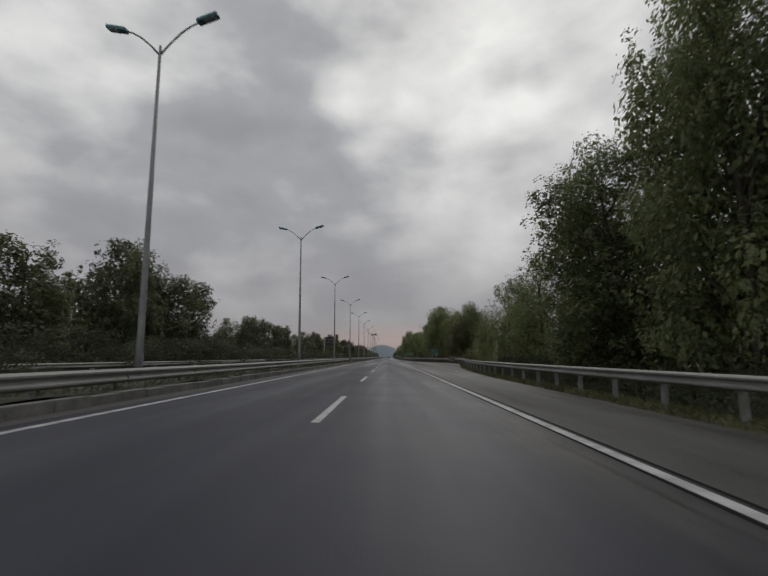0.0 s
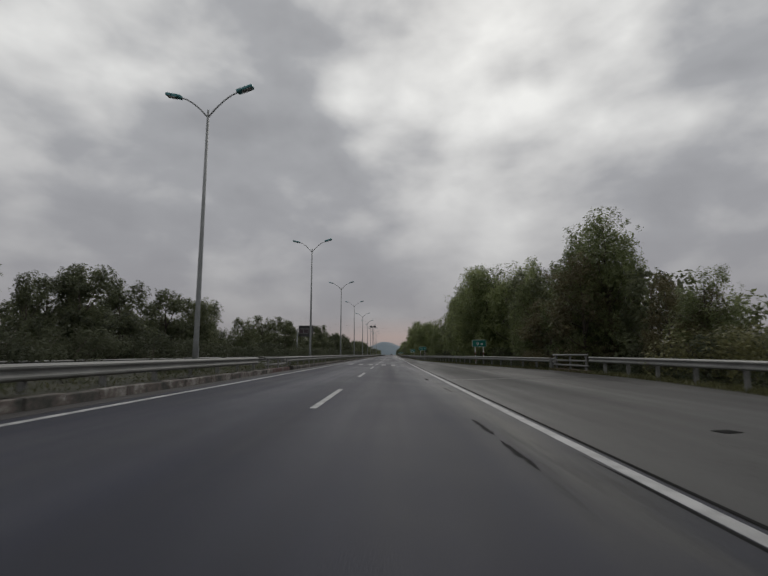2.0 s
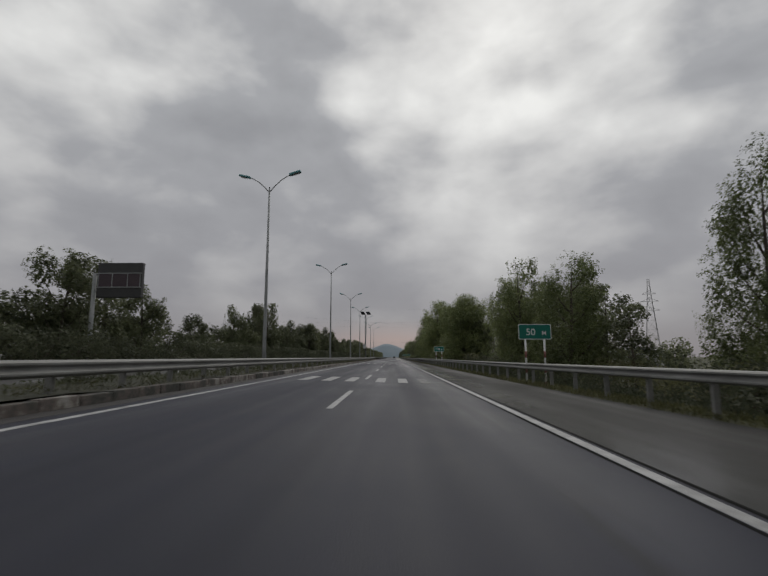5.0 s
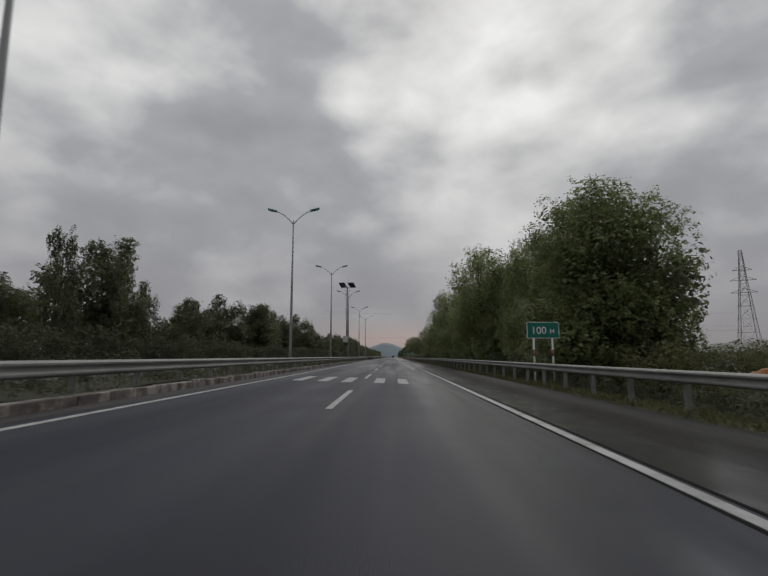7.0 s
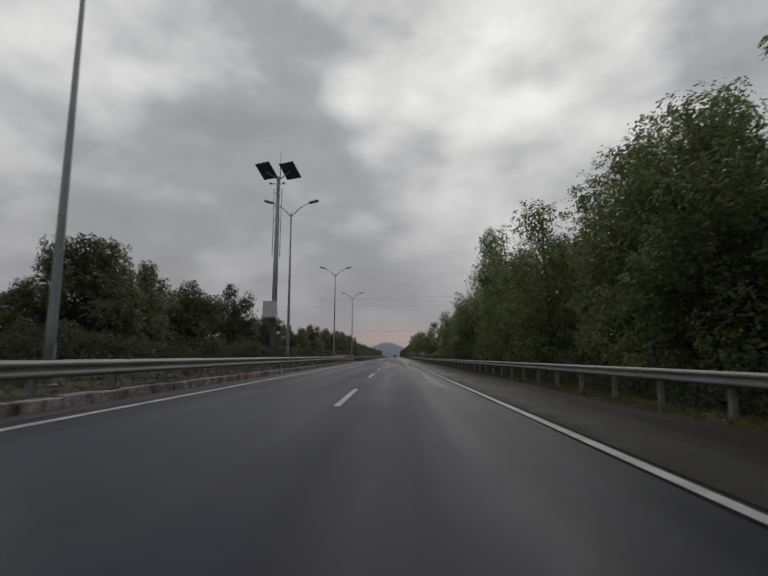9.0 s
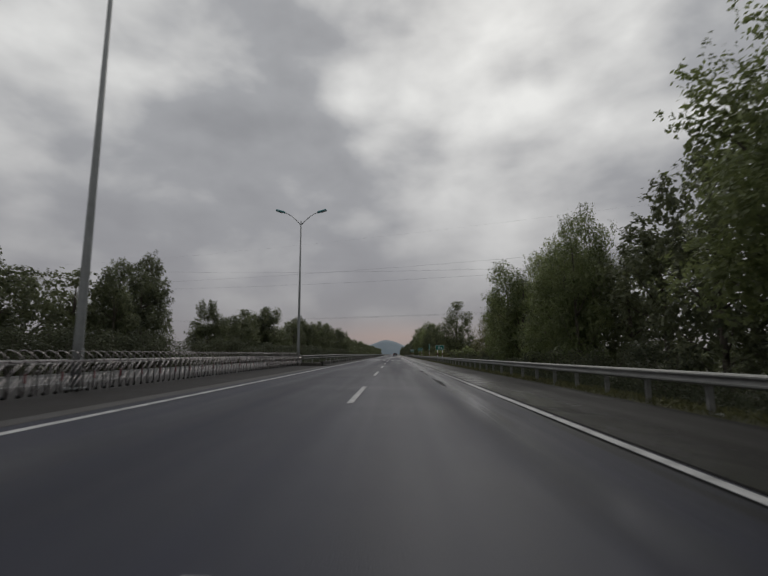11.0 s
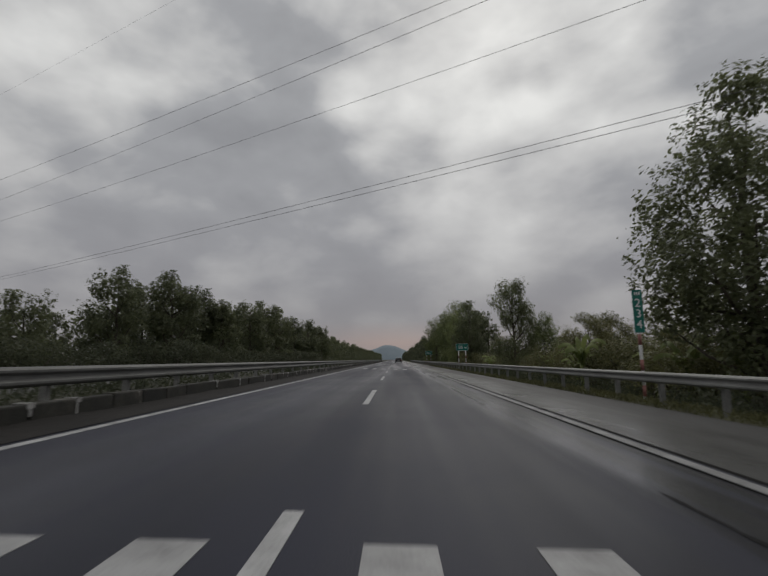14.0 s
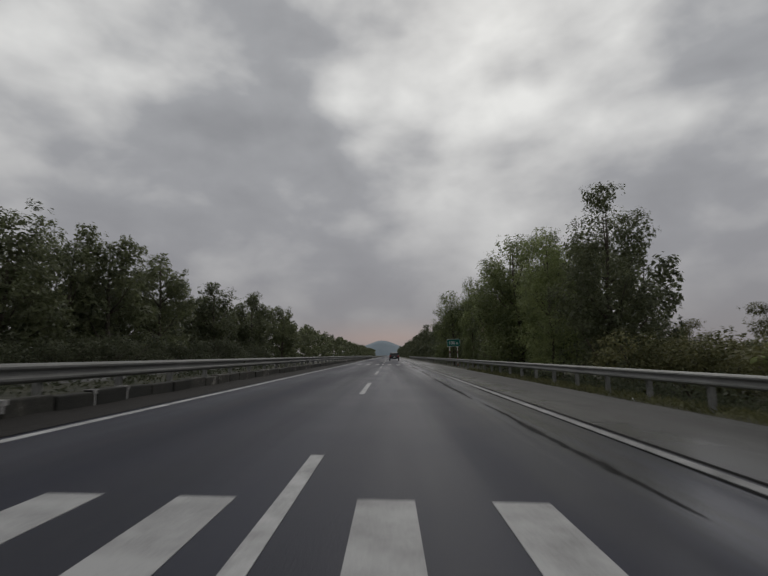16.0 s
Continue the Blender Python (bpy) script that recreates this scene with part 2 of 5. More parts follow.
        puddle = math_node(t, "MULTIPLY", math_node(t, "SUBTRACT", noise_node(t, mapped((0.55, 0.4, 1), 0.4), 1.0, 4, 0.6, 0.8), 0.45), 7.0, clamp=True)
        inner = math_node(t, "SUBTRACT", 1.0, math_node(t, "DIVIDE", math_node(t, "SUBTRACT", x, 3.3), 1.3, clamp=True))
        damp = math_node(t, "MULTIPLY", a, math_node(t, "ADD", math_node(t, "MULTIPLY", inner, 0.5), math_node(t, "MULTIPLY", math_node(t, "MULTIPLY", puddle, inner), 0.5)))
        t.links.new(damp, bsdf.inputs["Coat Weight"])
        bsdf.inputs["Coat Roughness"].default_value = 0.2
        crack = noise_node(t, mapped((0.9, 0.22, 1)), 1.0, 6, 0.65, 0.6)
        thin = math_node(t, "LESS_THAN", math_node(t, "ABSOLUTE", math_node(t, "SUBTRACT", crack, 0.43)), 0.0022)
        col = blend(math_node(t, "MULTIPLY", thin, 0.7), col, (0.014, 0.013, 0.012))
    t.links.new(col, bsdf.inputs["Base Color"])
    t.links.new(rough, bsdf.inputs["Roughness"])
    bsdf.inputs["Specular IOR Level"].default_value = spec
    b = t.nodes.new("ShaderNodeBump")
    b.inputs["Strength"].default_value, b.inputs["Distance"].default_value = 0.35, 0.01
    t.links.new(grain, b.inputs["Height"])
    t.links.new(b.outputs[0], bsdf.inputs["Normal"])
    return m


ASPHALT = asphalt_material("damp_asphalt", 0.017, 0.036, (0.3, 0.72), 0.15, runs=True, tint=(0.88, 0.94, 1.42))
SHOULDER = asphalt_material("grey_shoulder", 0.042, 0.085, (0.32, 0.8), 0.14, soil=True)
FAR_ASPHALT = asphalt_material("grey_asphalt", 0.05, 0.09, (0.45, 0.9), 0.16)
GUTTER = material("dirty_gutter", [(0.35, (0.022, 0.02, 0.02)), (0.7, (0.05, 0.045, 0.042))], 1.2, 30, (0.5, 0.9), 0.3)
MUD = material("wet_gutter_mud", [(0.35, (0.013, 0.012, 0.011)), (0.7, (0.03, 0.027, 0.025))], 1.4, 25, (0.7, 0.95), 0.5, 14, spec=0.2)
MORTAR = material("pale_mortar", [(0.3, grey(0.2, (1, 0.98, 0.94))), (0.7, grey(0.42, (1, 0.98, 0.95)))], 5, 30, (0.8, 0.95), 0.3)
CROSSOVER = material("old_dark_paving", [(0.35, (0.014, 0.013, 0.013)), (0.7, (0.03, 0.027, 0.026))], 1.2, 30, (0.6, 0.95), 0.3, spec=0.2)
PAINT = material("worn_road_paint", [(0.27, grey(0.08)), (0.4, grey(0.25)), (0.58, grey(0.43))], 2.5, 45, (0.5, 0.7), 0.2)
GREYED = material("dirty_road_paint", [(0.3, grey(0.045)), (0.44, grey(0.14)), (0.6, grey(0.26))], 1.6, 40, (0.5, 0.75), 0.2)
BAR_PAINT = material("greyed_road_paint", [(0.25, grey(0.09)), (0.42, grey(0.24)), (0.6, grey(0.36))], 2.5, 45, (0.5, 0.7), 0.2)
FADED = material("faded_road_paint", [(0.44, grey(0.045)), (0.56, grey(0.12)), (0.7, grey(0.3))], 4.0, 40, (0.5, 0.7), 0.2)
TAR = material("matt_black_tar", [(0.3, grey(0.009)), (0.7, grey(0.02))], 3, 30, (0.8, 1.0), spec=0.05)
WET = material("wet_dark_run", [(0.35, grey(0.009)), (0.65, grey(0.022))], 2.2, 35, (0.6, 0.85), 0.25, 60, stretch=(1, 0.3, 1), spec=0.06)
SEAM = material("wet_black_seam", [(0.3, grey(0.008)), (0.7, grey(0.02))], 3, 30, (0.2, 0.5))
KERB = material("stained_kerb_concrete", [(0.3, (0.018, 0.019, 0.016)), (0.42, (0.06, 0.06, 0.053)), (0.54, (0.14, 0.115, 0.103)), (0.64, (0.32, 0.31, 0.285))], 2.4, 14, (0.75, 0.95), 0.5, 25, pieces=0.13, stretch=(1, 1, 0.6))
KERB_PLAIN = material("grey_kerb_concrete", [(0.32, grey(0.075, (1, 0.98, 0.95))), (0.5, grey(0.13, (1, 0.98, 0.95))), (0.68, grey(0.2, (1, 0.98, 0.96)))], 1.8, 16, (0.75, 0.95), 0.4, 25, pieces=0.08)
KERB_DARK = material("mossy_dark_kerb", [(0.34, (0.011, 0.011, 0.009)), (0.52, (0.026, 0.025, 0.02)), (0.64, (0.055, 0.05, 0.042)), (0.72, (0.27, 0.26, 0.235))], 1.7, 14, (0.75, 0.95), 0.5, 25, pieces=0.2, stretch=(1, 1, 0.6))
SOIL = material("verge_soil_and_grass", [(0.3, (0.028, 0.03, 0.014)), (0.5, (0.05, 0.052, 0.022)), (0.7, (0.09, 0.082, 0.045))], 0.6, 9, (0.85, 1.0), 0.6, 12)
MEDIAN_SOIL = material("dark_median_soil", [(0.3, (0.012, 0.013, 0.007)), (0.5, (0.026, 0.027, 0.013)), (0.7, (0.05, 0.047, 0.027))], 0.6, 9, (0.85, 1.0), 0.6, 12)
GRASS_DARK = leaf_material("dull_grass_blades", (0.04, 0.046, 0.018), (0.16, 0.155, 0.06))
GRASS = leaf_material("grass_blades", (0.044, 0.05, 0.021), (0.165, 0.162, 0.072))
LEAF = leaf_material("tree_leaves", (0.06, 0.07, 0.042), (0.225, 0.248, 0.126), 0.5, 0.5)
# lighter copy of LEAF, extra light on the near row put in its colour
LEAF_LIFTED = leaf_material("fresh_green_leaves", (0.085, 0.105, 0.046), (0.31, 0.355, 0.145), 0.5, 0.5)
LEAF_OLIVE = leaf_material("olive_leaves", (0.07, 0.075, 0.032), (0.26, 0.25, 0.115), 0.4)
LEAF_BUSH = leaf_material("bush_leaves", (0.05, 0.058, 0.037), (0.12, 0.13, 0.078), 0.4, 0.15)
LEAF_BROWN = leaf_material("brownish_leaves", (0.062, 0.058, 0.03), (0.23, 0.2, 0.105), 0.42)
BANANA = leaf_material("banana_leaves", (0.12, 0.155, 0.05), (0.3, 0.34, 0.13), 0.45)
BARK = material("bark", [(0.3, (0.04, 0.033, 0.026)), (0.7, (0.12, 0.1, 0.08))], 3, 25, (0.8, 1.0), 0.8, 14, stretch=(1, 1, 0.25), space="object")
ZINC = material("galvanised_steel", [(0.3, grey(0.15, (1, 1, 0.95))), (0.55, grey(0.23, (1, 1, 0.96))), (0.72, grey(0.31, (1, 1, 0.97)))], 1.1, 18, (0.5, 0.7), 0.05, 6, metal=0.3, stretch=(1, 0.5, 2))
# the same zinc with a darker ramp
ZINC_DARKER = material("dusty_galvanised_steel", [(0.3, grey(0.09, (1, 1, 0.95))), (0.55, grey(0.15, (1, 1, 0.96))), (0.72, grey(0.22, (1, 1, 0.97)))], 1.1, 18, (0.55, 0.75), 0.05, 6, metal=0.25, stretch=(1, 0.5, 2))
POST = material("weathered_post", [(0.3, grey(0.1)), (0.7, grey(0.25, (1, 0.99, 0.94)))], 4, 30, (0.6, 0.9), 0.3)
POLE = material("grey_lamp_pole", [(0.3, grey(0.2, (0.95, 1, 1))), (0.7, grey(0.32, (0.97, 1, 1)))], 2, 20, (0.45, 0.6), metal=0.4)
HEAD = material("teal_lamp_head", [(0.3, (0.06, 0.2, 0.22)), (0.7, (0.1, 0.28, 0.3))], 4, 30, (0.4, 0.6))
GLASSY = material("lamp_lens", [(0.3, grey(0.35)), (0.7, grey(0.45))], 4, 30, (0.15, 0.25))
GREEN = material("green_sign_sheet", [(0.3, (0.0, 0.115, 0.088)), (0.7, (0.004, 0.15, 0.115))], 2, 20, (0.35, 0.5))
WHITE = material("white_sign_sheet", [(0.3, grey(0.6)), (0.7, grey(0.75))], 4, 30, (0.4, 0.55))
PALE_RED = material("bleached_red_paint", [(0.3, (0.2, 0.075, 0.066)), (0.7, (0.3, 0.13, 0.115))], 4, 30, (0.5, 0.8))
RED_WALL = material("worn_red_concrete", [(0.34, (0.05, 0.04, 0.036)), (0.5, (0.12, 0.065, 0.058)), (0.58, (0.13, 0.11, 0.1)), (0.68, (0.3, 0.27, 0.25))], 2.2, 16, (0.75, 0.95), 0.4, 20)
DARK = material("black_housing", [(0.3, grey(0.018)), (0.7, grey(0.035))], 3, 30, (0.4, 0.6))
DISPLAY = material("unlit_display_panel", [(0.3, (0.03, 0.018, 0.024)), (0.7, (0.05, 0.03, 0.038))], 3, 60, (0.3, 0.5))
CABINET = material("pale_cabinet_paint", [(0.3, grey(0.42)), (0.7, grey(0.55))], 3, 20, (0.4, 0.6))
SOLAR = material("solar_cells", [(0.3, (0.06, 0.062, 0.068)), (0.7, (0.1, 0.102, 0.11))], 8, 30, (0.5, 0.65), spec=0.25)
STEEL = material("stainless_tube", [(0.3, (0.3, 0.28, 0.28)), (0.7, (0.44, 0.41, 0.41))], 3, 20, (0.22, 0.4), metal=0.9)
MAROON = material("maroon_gate_panel", [(0.3, (0.12, 0.03, 0.035)), (0.7, (0.2, 0.055, 0.06))], 3, 20, (0.4, 0.6))
WIRE = material("aluminium_cable", [(0.3, grey(0.08)), (0.7, grey(0.14))], 3, 20, (0.5, 0.7))
LATTICE = material("lattice_tower_steel", [(0.3, grey(0.2)), (0.7, grey(0.3))], 1, 8, (0.6, 0.8))
# air haze over the distance is put into this blue base colour
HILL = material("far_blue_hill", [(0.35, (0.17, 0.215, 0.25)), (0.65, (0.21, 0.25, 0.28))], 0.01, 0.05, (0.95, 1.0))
CAR_PAINT = material("dark_car_paint", [(0.3, grey(0.012)), (0.7, grey(0.02))], 2, 20, (0.15, 0.3))
CAR_GLASS = material("tinted_glass", [(0.3, grey(0.02)), (0.7, grey(0.03))], 2, 20, (0.04, 0.08))
RUBBER = material("tyre_rubber", [(0.3, grey(0.012)), (0.7, grey(0.025))], 4, 30, (0.7, 0.9))
TAIL = material("red_tail_lens", [(0.3, (0.25, 0.01, 0.01)), (0.7, (0.35, 0.02, 0.02))], 4, 30, (0.1, 0.2))
SHED_WALL = material("stained_shed_wall", [(0.3, grey(0.3)), (0.7, grey(0.46))], 0.6, 8, (0.8, 0.95), 0.2)
SHED_ROOF = material("grey_green_roof_sheet", [(0.3, (0.1, 0.12, 0.11)), (0.7, (0.17, 0.19, 0.18))], 0.8, 10, (0.6, 0.8))
TARP = material("orange_tarpaulin", [(0.3, (0.32, 0.12, 0.03)), (0.7, (0.48, 0.2, 0.06))], 2.0, 18, (0.5, 0.7), 0.3, 9)
LITTER = material("pale_litter", [(0.3, grey(0.35)), (0.7, grey(0.6))], 6, 30, (0.5, 0.8))


# ---- building helpers ----
def link(name, verts, faces, mat, parent=None, label="", smooth=False):
    me = bpy.data.meshes.new(name)
    me.from_pydata(verts, [], faces)
    me.materials.append(mat)
    if smooth:
        me.polygons.foreach_set("use_smooth", [True] * len(me.polygons))
    me.update()
    ob = new(name, me)
    if parent is not None:
        ob.parent = parent
    if label:
        ob["label"] = label
    return ob


def twin(name, ob, m, parent=None):
    """Another object on ob's mesh, at the pose m."""
    o = new(name, ob.data)
    o.matrix_basis = m
    if parent is not None:
        o.parent = parent
    return o


def part(name, bm, mat, parent=None, label="", smooth=False):
    me = bpy.data.meshes.new(name)
    bm.to_mesh(me)
    bm.free()
    me.materials.append(mat)
    if smooth:
        me.polygons.foreach_set("use_smooth", [True] * len(me.polygons))
    ob = new(name, me)
    if parent is not None:
        ob.parent = parent
    if label:
        ob["label"] = label
    return ob


def thing(name, x, y, z, label, category, group="", turn=0.0):
    ob = new(name)
    ob.empty_display_size = 0.2
    ob.matrix_basis = pose(x, y, z, 0, 0, turn)
    return tagged(ob, label, category, group)


def block(w, d, h, at=(0, 0, 0), bevel=0.0, rot=None):
    """A bmesh box, w by d by h, whose base centre is at 'at'."""
    bm = bmesh.new()
    bmesh.ops.create_cube(bm, size=1.0)
    bmesh.ops.scale(bm, vec=(w, d, h), verts=bm.verts)
    if bevel:
        bmesh.ops.bevel(bm, geom=bm.edges[:], offset=bevel, segments=2, affect="EDGES", profile=0.6)
    bmesh.ops.translate(bm, vec=(0, 0, h / 2), verts=bm.verts)
    if rot is not None:
        bmesh.ops.rotate(bm, cent=(0, 0, 0), matrix=rot, verts=bm.verts)
    bmesh.ops.translate(bm, vec=at, verts=bm.verts)
    return bm


def merge(*bms):
    out = bmesh.new()
    for b in bms:
        me = bpy.data.meshes.new("tmp")
        b.to_mesh(me)
        b.free()
        out.from_mesh(me)
        bpy.data.meshes.remove(me)
    return out


def tube_data(points, radii, sides=8, caps=True):
    vs, fs = [], []
    n = len(points)
    pts = [Vector(p) for p in points]
    if isinstance(radii, (int, float)):
        radii = [radii] * n
    ref = Vector((0, 0, 1)) if abs((pts[-1] - pts[0]).normalized().z) < 0.9 else Vector((1, 0, 0))
    for i, p in enumerate(pts):
        d = (pts[min(i + 1, n - 1)] - pts[max(i - 1, 0)]).normalized()
        a = d.cross(ref).normalized()
        b = d.cross(a)
        for k in range(sides):
            th = 2 * math.pi * k / sides
            vs.append(tuple(p + radii[i] * (math.cos(th) * a + math.sin(th) * b)))
    for i in range(n - 1):
        for k in range(sides):
            k2 = (k + 1) % sides
            fs.append((i * sides + k, i * sides + k2, (i + 1) * sides + k2, (i + 1) * sides + k))
    if caps:
        fs.append(tuple(range(sides - 1, -1, -1)))
        fs.append(tuple((n - 1) * sides + k for k in range(sides)))
    return vs, fs


def tubes(name, runs, mat, parent=None, label="", sides=8, smooth=True):
    """One mesh of several tubes: runs of (points, radii)."""
    vs, fs = [], []
    for pts, r in runs:
        v, f = tube_data(pts, r, sides)
        o = len(vs)
        vs += v
        fs += [tuple(i + o for i in q) for q in f]
    return link(name, vs, fs, mat, parent, label, smooth)


def lerp_table(table, y):
    if y <= table[0][0]:
        return table[0][1]
    for (a, u), (b, w) in zip(table, table[1:]):
        if y <= b:
            return u + (w - u) * (y - a) / (b - a)
    return table[-1][1]


# ---- the lie of the land ----
FALL = 0.029
Y0 = -14.0
X_LEFT, X_DASH, X_RIGHT = -4.75, -1.15, 2.60
KERB_X = -5.55
SHOULDER_SLOPE = ((0, -0.012), (40, 0.0), (68, 0.024), (105, 0.022), (140, -0.018), (200, -0.024), (300, -0.026), (330, -0.032), (375, -0.03), (420, -0.028))
EDGE = ((0, 5.3), (28, 5.7), (40, 6.5), (48, 7.2), (55, 8.2), (62, 9.3), (68, 9.75), (78, 9.7), (98, 7.7), (112, 6.9), (135, 6.0), (150, 5.75), (230, 5.8), (300, 5.82), (330, 5.68), (380, 5.68), (415, 5.6), (440, 5.6))


def edge_x(y):
    return lerp_table(EDGE, y)


def road_z(x, y):
    if x <= X_RIGHT:
        return -FALL * x
    return -FALL * X_RIGHT + (x - X_RIGHT) * lerp_table(SHOULDER_SLOPE, y)


def far_road_z(x):
    """The opposite carriageway, which drains away from the median."""
    return 0.2 + (x + 9.8) * 0.02


def land_z(x, y):
    e = edge_x(y)
    if x > e:
        d = x - e
        return road_z(e, y) - 0.02 - 0.05 * min(d, 0.7) - 0.16 * max(0, min(d - 0.7, 4.5))
    if x < -18.4:
        return far_road_z(-18.2) - 0.03 - 0.1 * min(-18.4 - x, 5)
    if -9.75 < x < KERB_X - 0.2:
        return road_z(KERB_X, y) + 0.02
    return -0.5


def strip(name, xs, ys, height, mat, label, category=""):
    """A sheet over columns xs (numbers or functions of y) and rows ys."""
    vs, fs = [], []
    n = len(xs)
    for y in ys:
        for c in xs:
            x = c(y) if callable(c) else c
            vs.append((x, y, height(x, y)))
    for j in range(len(ys) - 1):
        for i in range(n - 1):
            fs.append((j * n + i, j * n + i + 1, (j + 1) * n + i + 1, (j + 1) * n + i))
    return tagged(link(name, vs, fs, mat), label, category or name, kind="structure")


def rows(a, b, step):
    n = max(1, round((b - a) / step))
    return [a + (b - a) * i / n for i in range(n + 1)]


LONG = rows(Y0, 440, 4.0) + rows(460, 900, 20)
GAP = (284.0, 313.3)     # paved opening in the median, closed by the folding gate


def median_z(x, y):
    return road_z(KERB_X, y) + 0.2 + 0.04 * math.sin(y * 0.9 + x * 2)


def ground_z(x, y):
    return land_z(x, y)


# one ground sheet out to the horizon, dipping under the carriageways
g_cols = [-2600.0, -500.0, -90.0, -40.0, -23.5, -18.41, -18.0, -10.0, KERB_X - 0.18, KERB_X + 0.3, lambda y: edge_x(y) - 0.15, lambda y: edge_x(y) + 0.02,
          lambda y: edge_x(y) + 0.4, lambda y: edge_x(y) + 0.75, lambda y: edge_x(y) + 1.8, lambda y: edge_x(y) + 3.2, lambda y: edge_x(y) + 5.3, 22.0, 60.0, 200.0, 800.0, 2600.0]
strip("ground", g_cols, [-400.0, -100.0] + LONG + [1300.0, 2000.0, 4500.0], ground_z, SOIL, "brown-green verge soil and rough grass reaching the horizon")
strip("road", [KERB_X - 0.1, X_LEFT - 0.12, -3.0, X_DASH, 0.6, X_RIGHT + 0.11], LONG + [1300.0, 2400.0], road_z, ASPHALT, "dark damp asphalt carriageway of a two lane expressway")
strip("hard_shoulder", [X_RIGHT + 0.11, lambda y: (X_RIGHT + edge_x(y)) / 2, edge_x], LONG + [1300.0, 2400.0], road_z, SHOULDER, "lighter grey paved hard shoulder widening into a lay-by")
strip("opposite_road", [-18.3, -16.0, -12.0, -9.7], LONG + [1300.0, 2400.0], lambda x, y: far_road_z(x), FAR_ASPHALT, "grey asphalt of the opposite carriageway")
strip("median_opening", [-9.9, -7.5, KERB_X + 0.05], rows(*GAP, 4), lambda x, y: road_z(KERB_X, y) + 0.004 + 0.012 * (KERB_X + 0.05 - x), CROSSOVER, "paved crossover in the median")
for a, b in ((Y0, GAP[0]), (GAP[1], 440)):
    strip("median", [-9.75, -8.6, -7.5, -6.6, KERB_X - 0.2], rows(a, b, 2.0), median_z, MEDIAN_SOIL, "grassy raised median between kerb and guardrail")
strip("median", [-9.75, KERB_X - 0.2], rows(440, 900, 20), lambda x, y: road_z(KERB_X, y) + 0.2, MEDIAN_SOIL, "grassy raised median between kerb and guardrail")
strip("gutter", [KERB_X - 0.02, X_LEFT - 0.35], LONG, lambda x, y: road_z(x, y) + 0.004, GUTTER, "dirt-darkened gutter beside the median kerb")
# piled dirt, with the kerb's shadow put into its dark colour as well
strip("gutter_mud", [KERB_X - 0.03, KERB_X + 0.08, KERB_X + 0.2, KERB_X + 0.36, KERB_X + 0.62], rows(GAP[1] + 0.7, 470, 0.7),
      lambda x, y: road_z(x, y) + 0.009 + 0.1 * max(0.0, 1 - (x - KERB_X) / 0.5) ** 1.3 * (1 + 0.5 * noise.noise((x * 3, y * 0.8, 2.0))), MUD, "dark mud against the median kerb, with kerb shade in its colour")
strip("shoulder_seam", [lambda y: X_RIGHT - (0.17 if y < 300 else 0.165) - 0.02 * math.sin(y), X_RIGHT - 0.115], LONG, lambda x, y: road_z(x, y) + 0.004, TAR, "black wet seam beside the edge line")
strip("shoulder_seam", [X_RIGHT + 0.115, lambda y: X_RIGHT + (0.17 if y < 300 else 0.19)], LONG, lambda x, y: road_z(x, y) + 0.004, TAR, "black wet seam beside the edge line")
strip("bridge_joint", [X_RIGHT + 0.12, edge_x], [70.2, 70.42], lambda x, y: road_z(x, y) + 0.004, SEAM, "dark expansion joint across the shoulder")


# ---- road markings ----
def marking(name, x, y, w, l, mat, label, kind="structure"):
    n = max(1, round(l / 4))
    vs, fs = [], []
    for i in range(n + 1):
        yy = y + l * i / n
        for s in (-0.5, 0.5):
            vs.append((x + s * w, yy, road_z(x + s * w, yy) + 0.006))
    top = len(vs)
    vs += [(a, b, c - 0.012) for a, b, c in vs]
    for i in range(n):
        a = 2 * i
        fs.append((a, a + 1, a + 3, a + 2))
        fs.append((a, a + 2, a + 2 + top, a + top))
        fs.append((a + 1, a + 1 + top, a + 3 + top, a + 3))
    fs.append((0, top, top + 1, 1))
    fs.append((2 * n, 2 * n + 1, 2 * n + 1 + top, 2 * n + top))
    return tagged(link(name, vs, fs, mat), label, "road marking", kind=kind)


marking("edge_line_left", X_LEFT, Y0, 0.14, 700, PAINT, "continuous white edge line beside the median")
marking("edge_line_right", X_RIGHT - 0.025, Y0, 0.15, 310, PAINT, "continuous white edge line beside the shoulder")
marking("edge_line_right", X_RIGHT - 0.025, Y0 + 310, 0.15, 390, GREYED, "dirty greyed edge line beside the shoulder")
for k in range(-1, 48):
    tagged(marking("lane_dash", X_DASH, 7.6 + 12.73 * k, 0.135, 5.0, PAINT, "white dashed lane marking on damp asphalt"), group="lane dashes")
BAR_XS = (-3.66, -2.68, -1.72, -0.44, 0.52, 1.45)
for y in (95.2, 145.2, 195.2, 351.9, 401.9, 451.9):
    for x in BAR_XS[:6 if y < 300 else 5]:
        worn = x > 1 and y < 300
        tagged(marking("distance_bar", x, y, 0.41, 3.86, FADED if worn else BAR_PAINT,
                       "worn, half vanished white bar of a distance check row" if worn else "white bar of a distance check row across the lane"), group="distance bars")


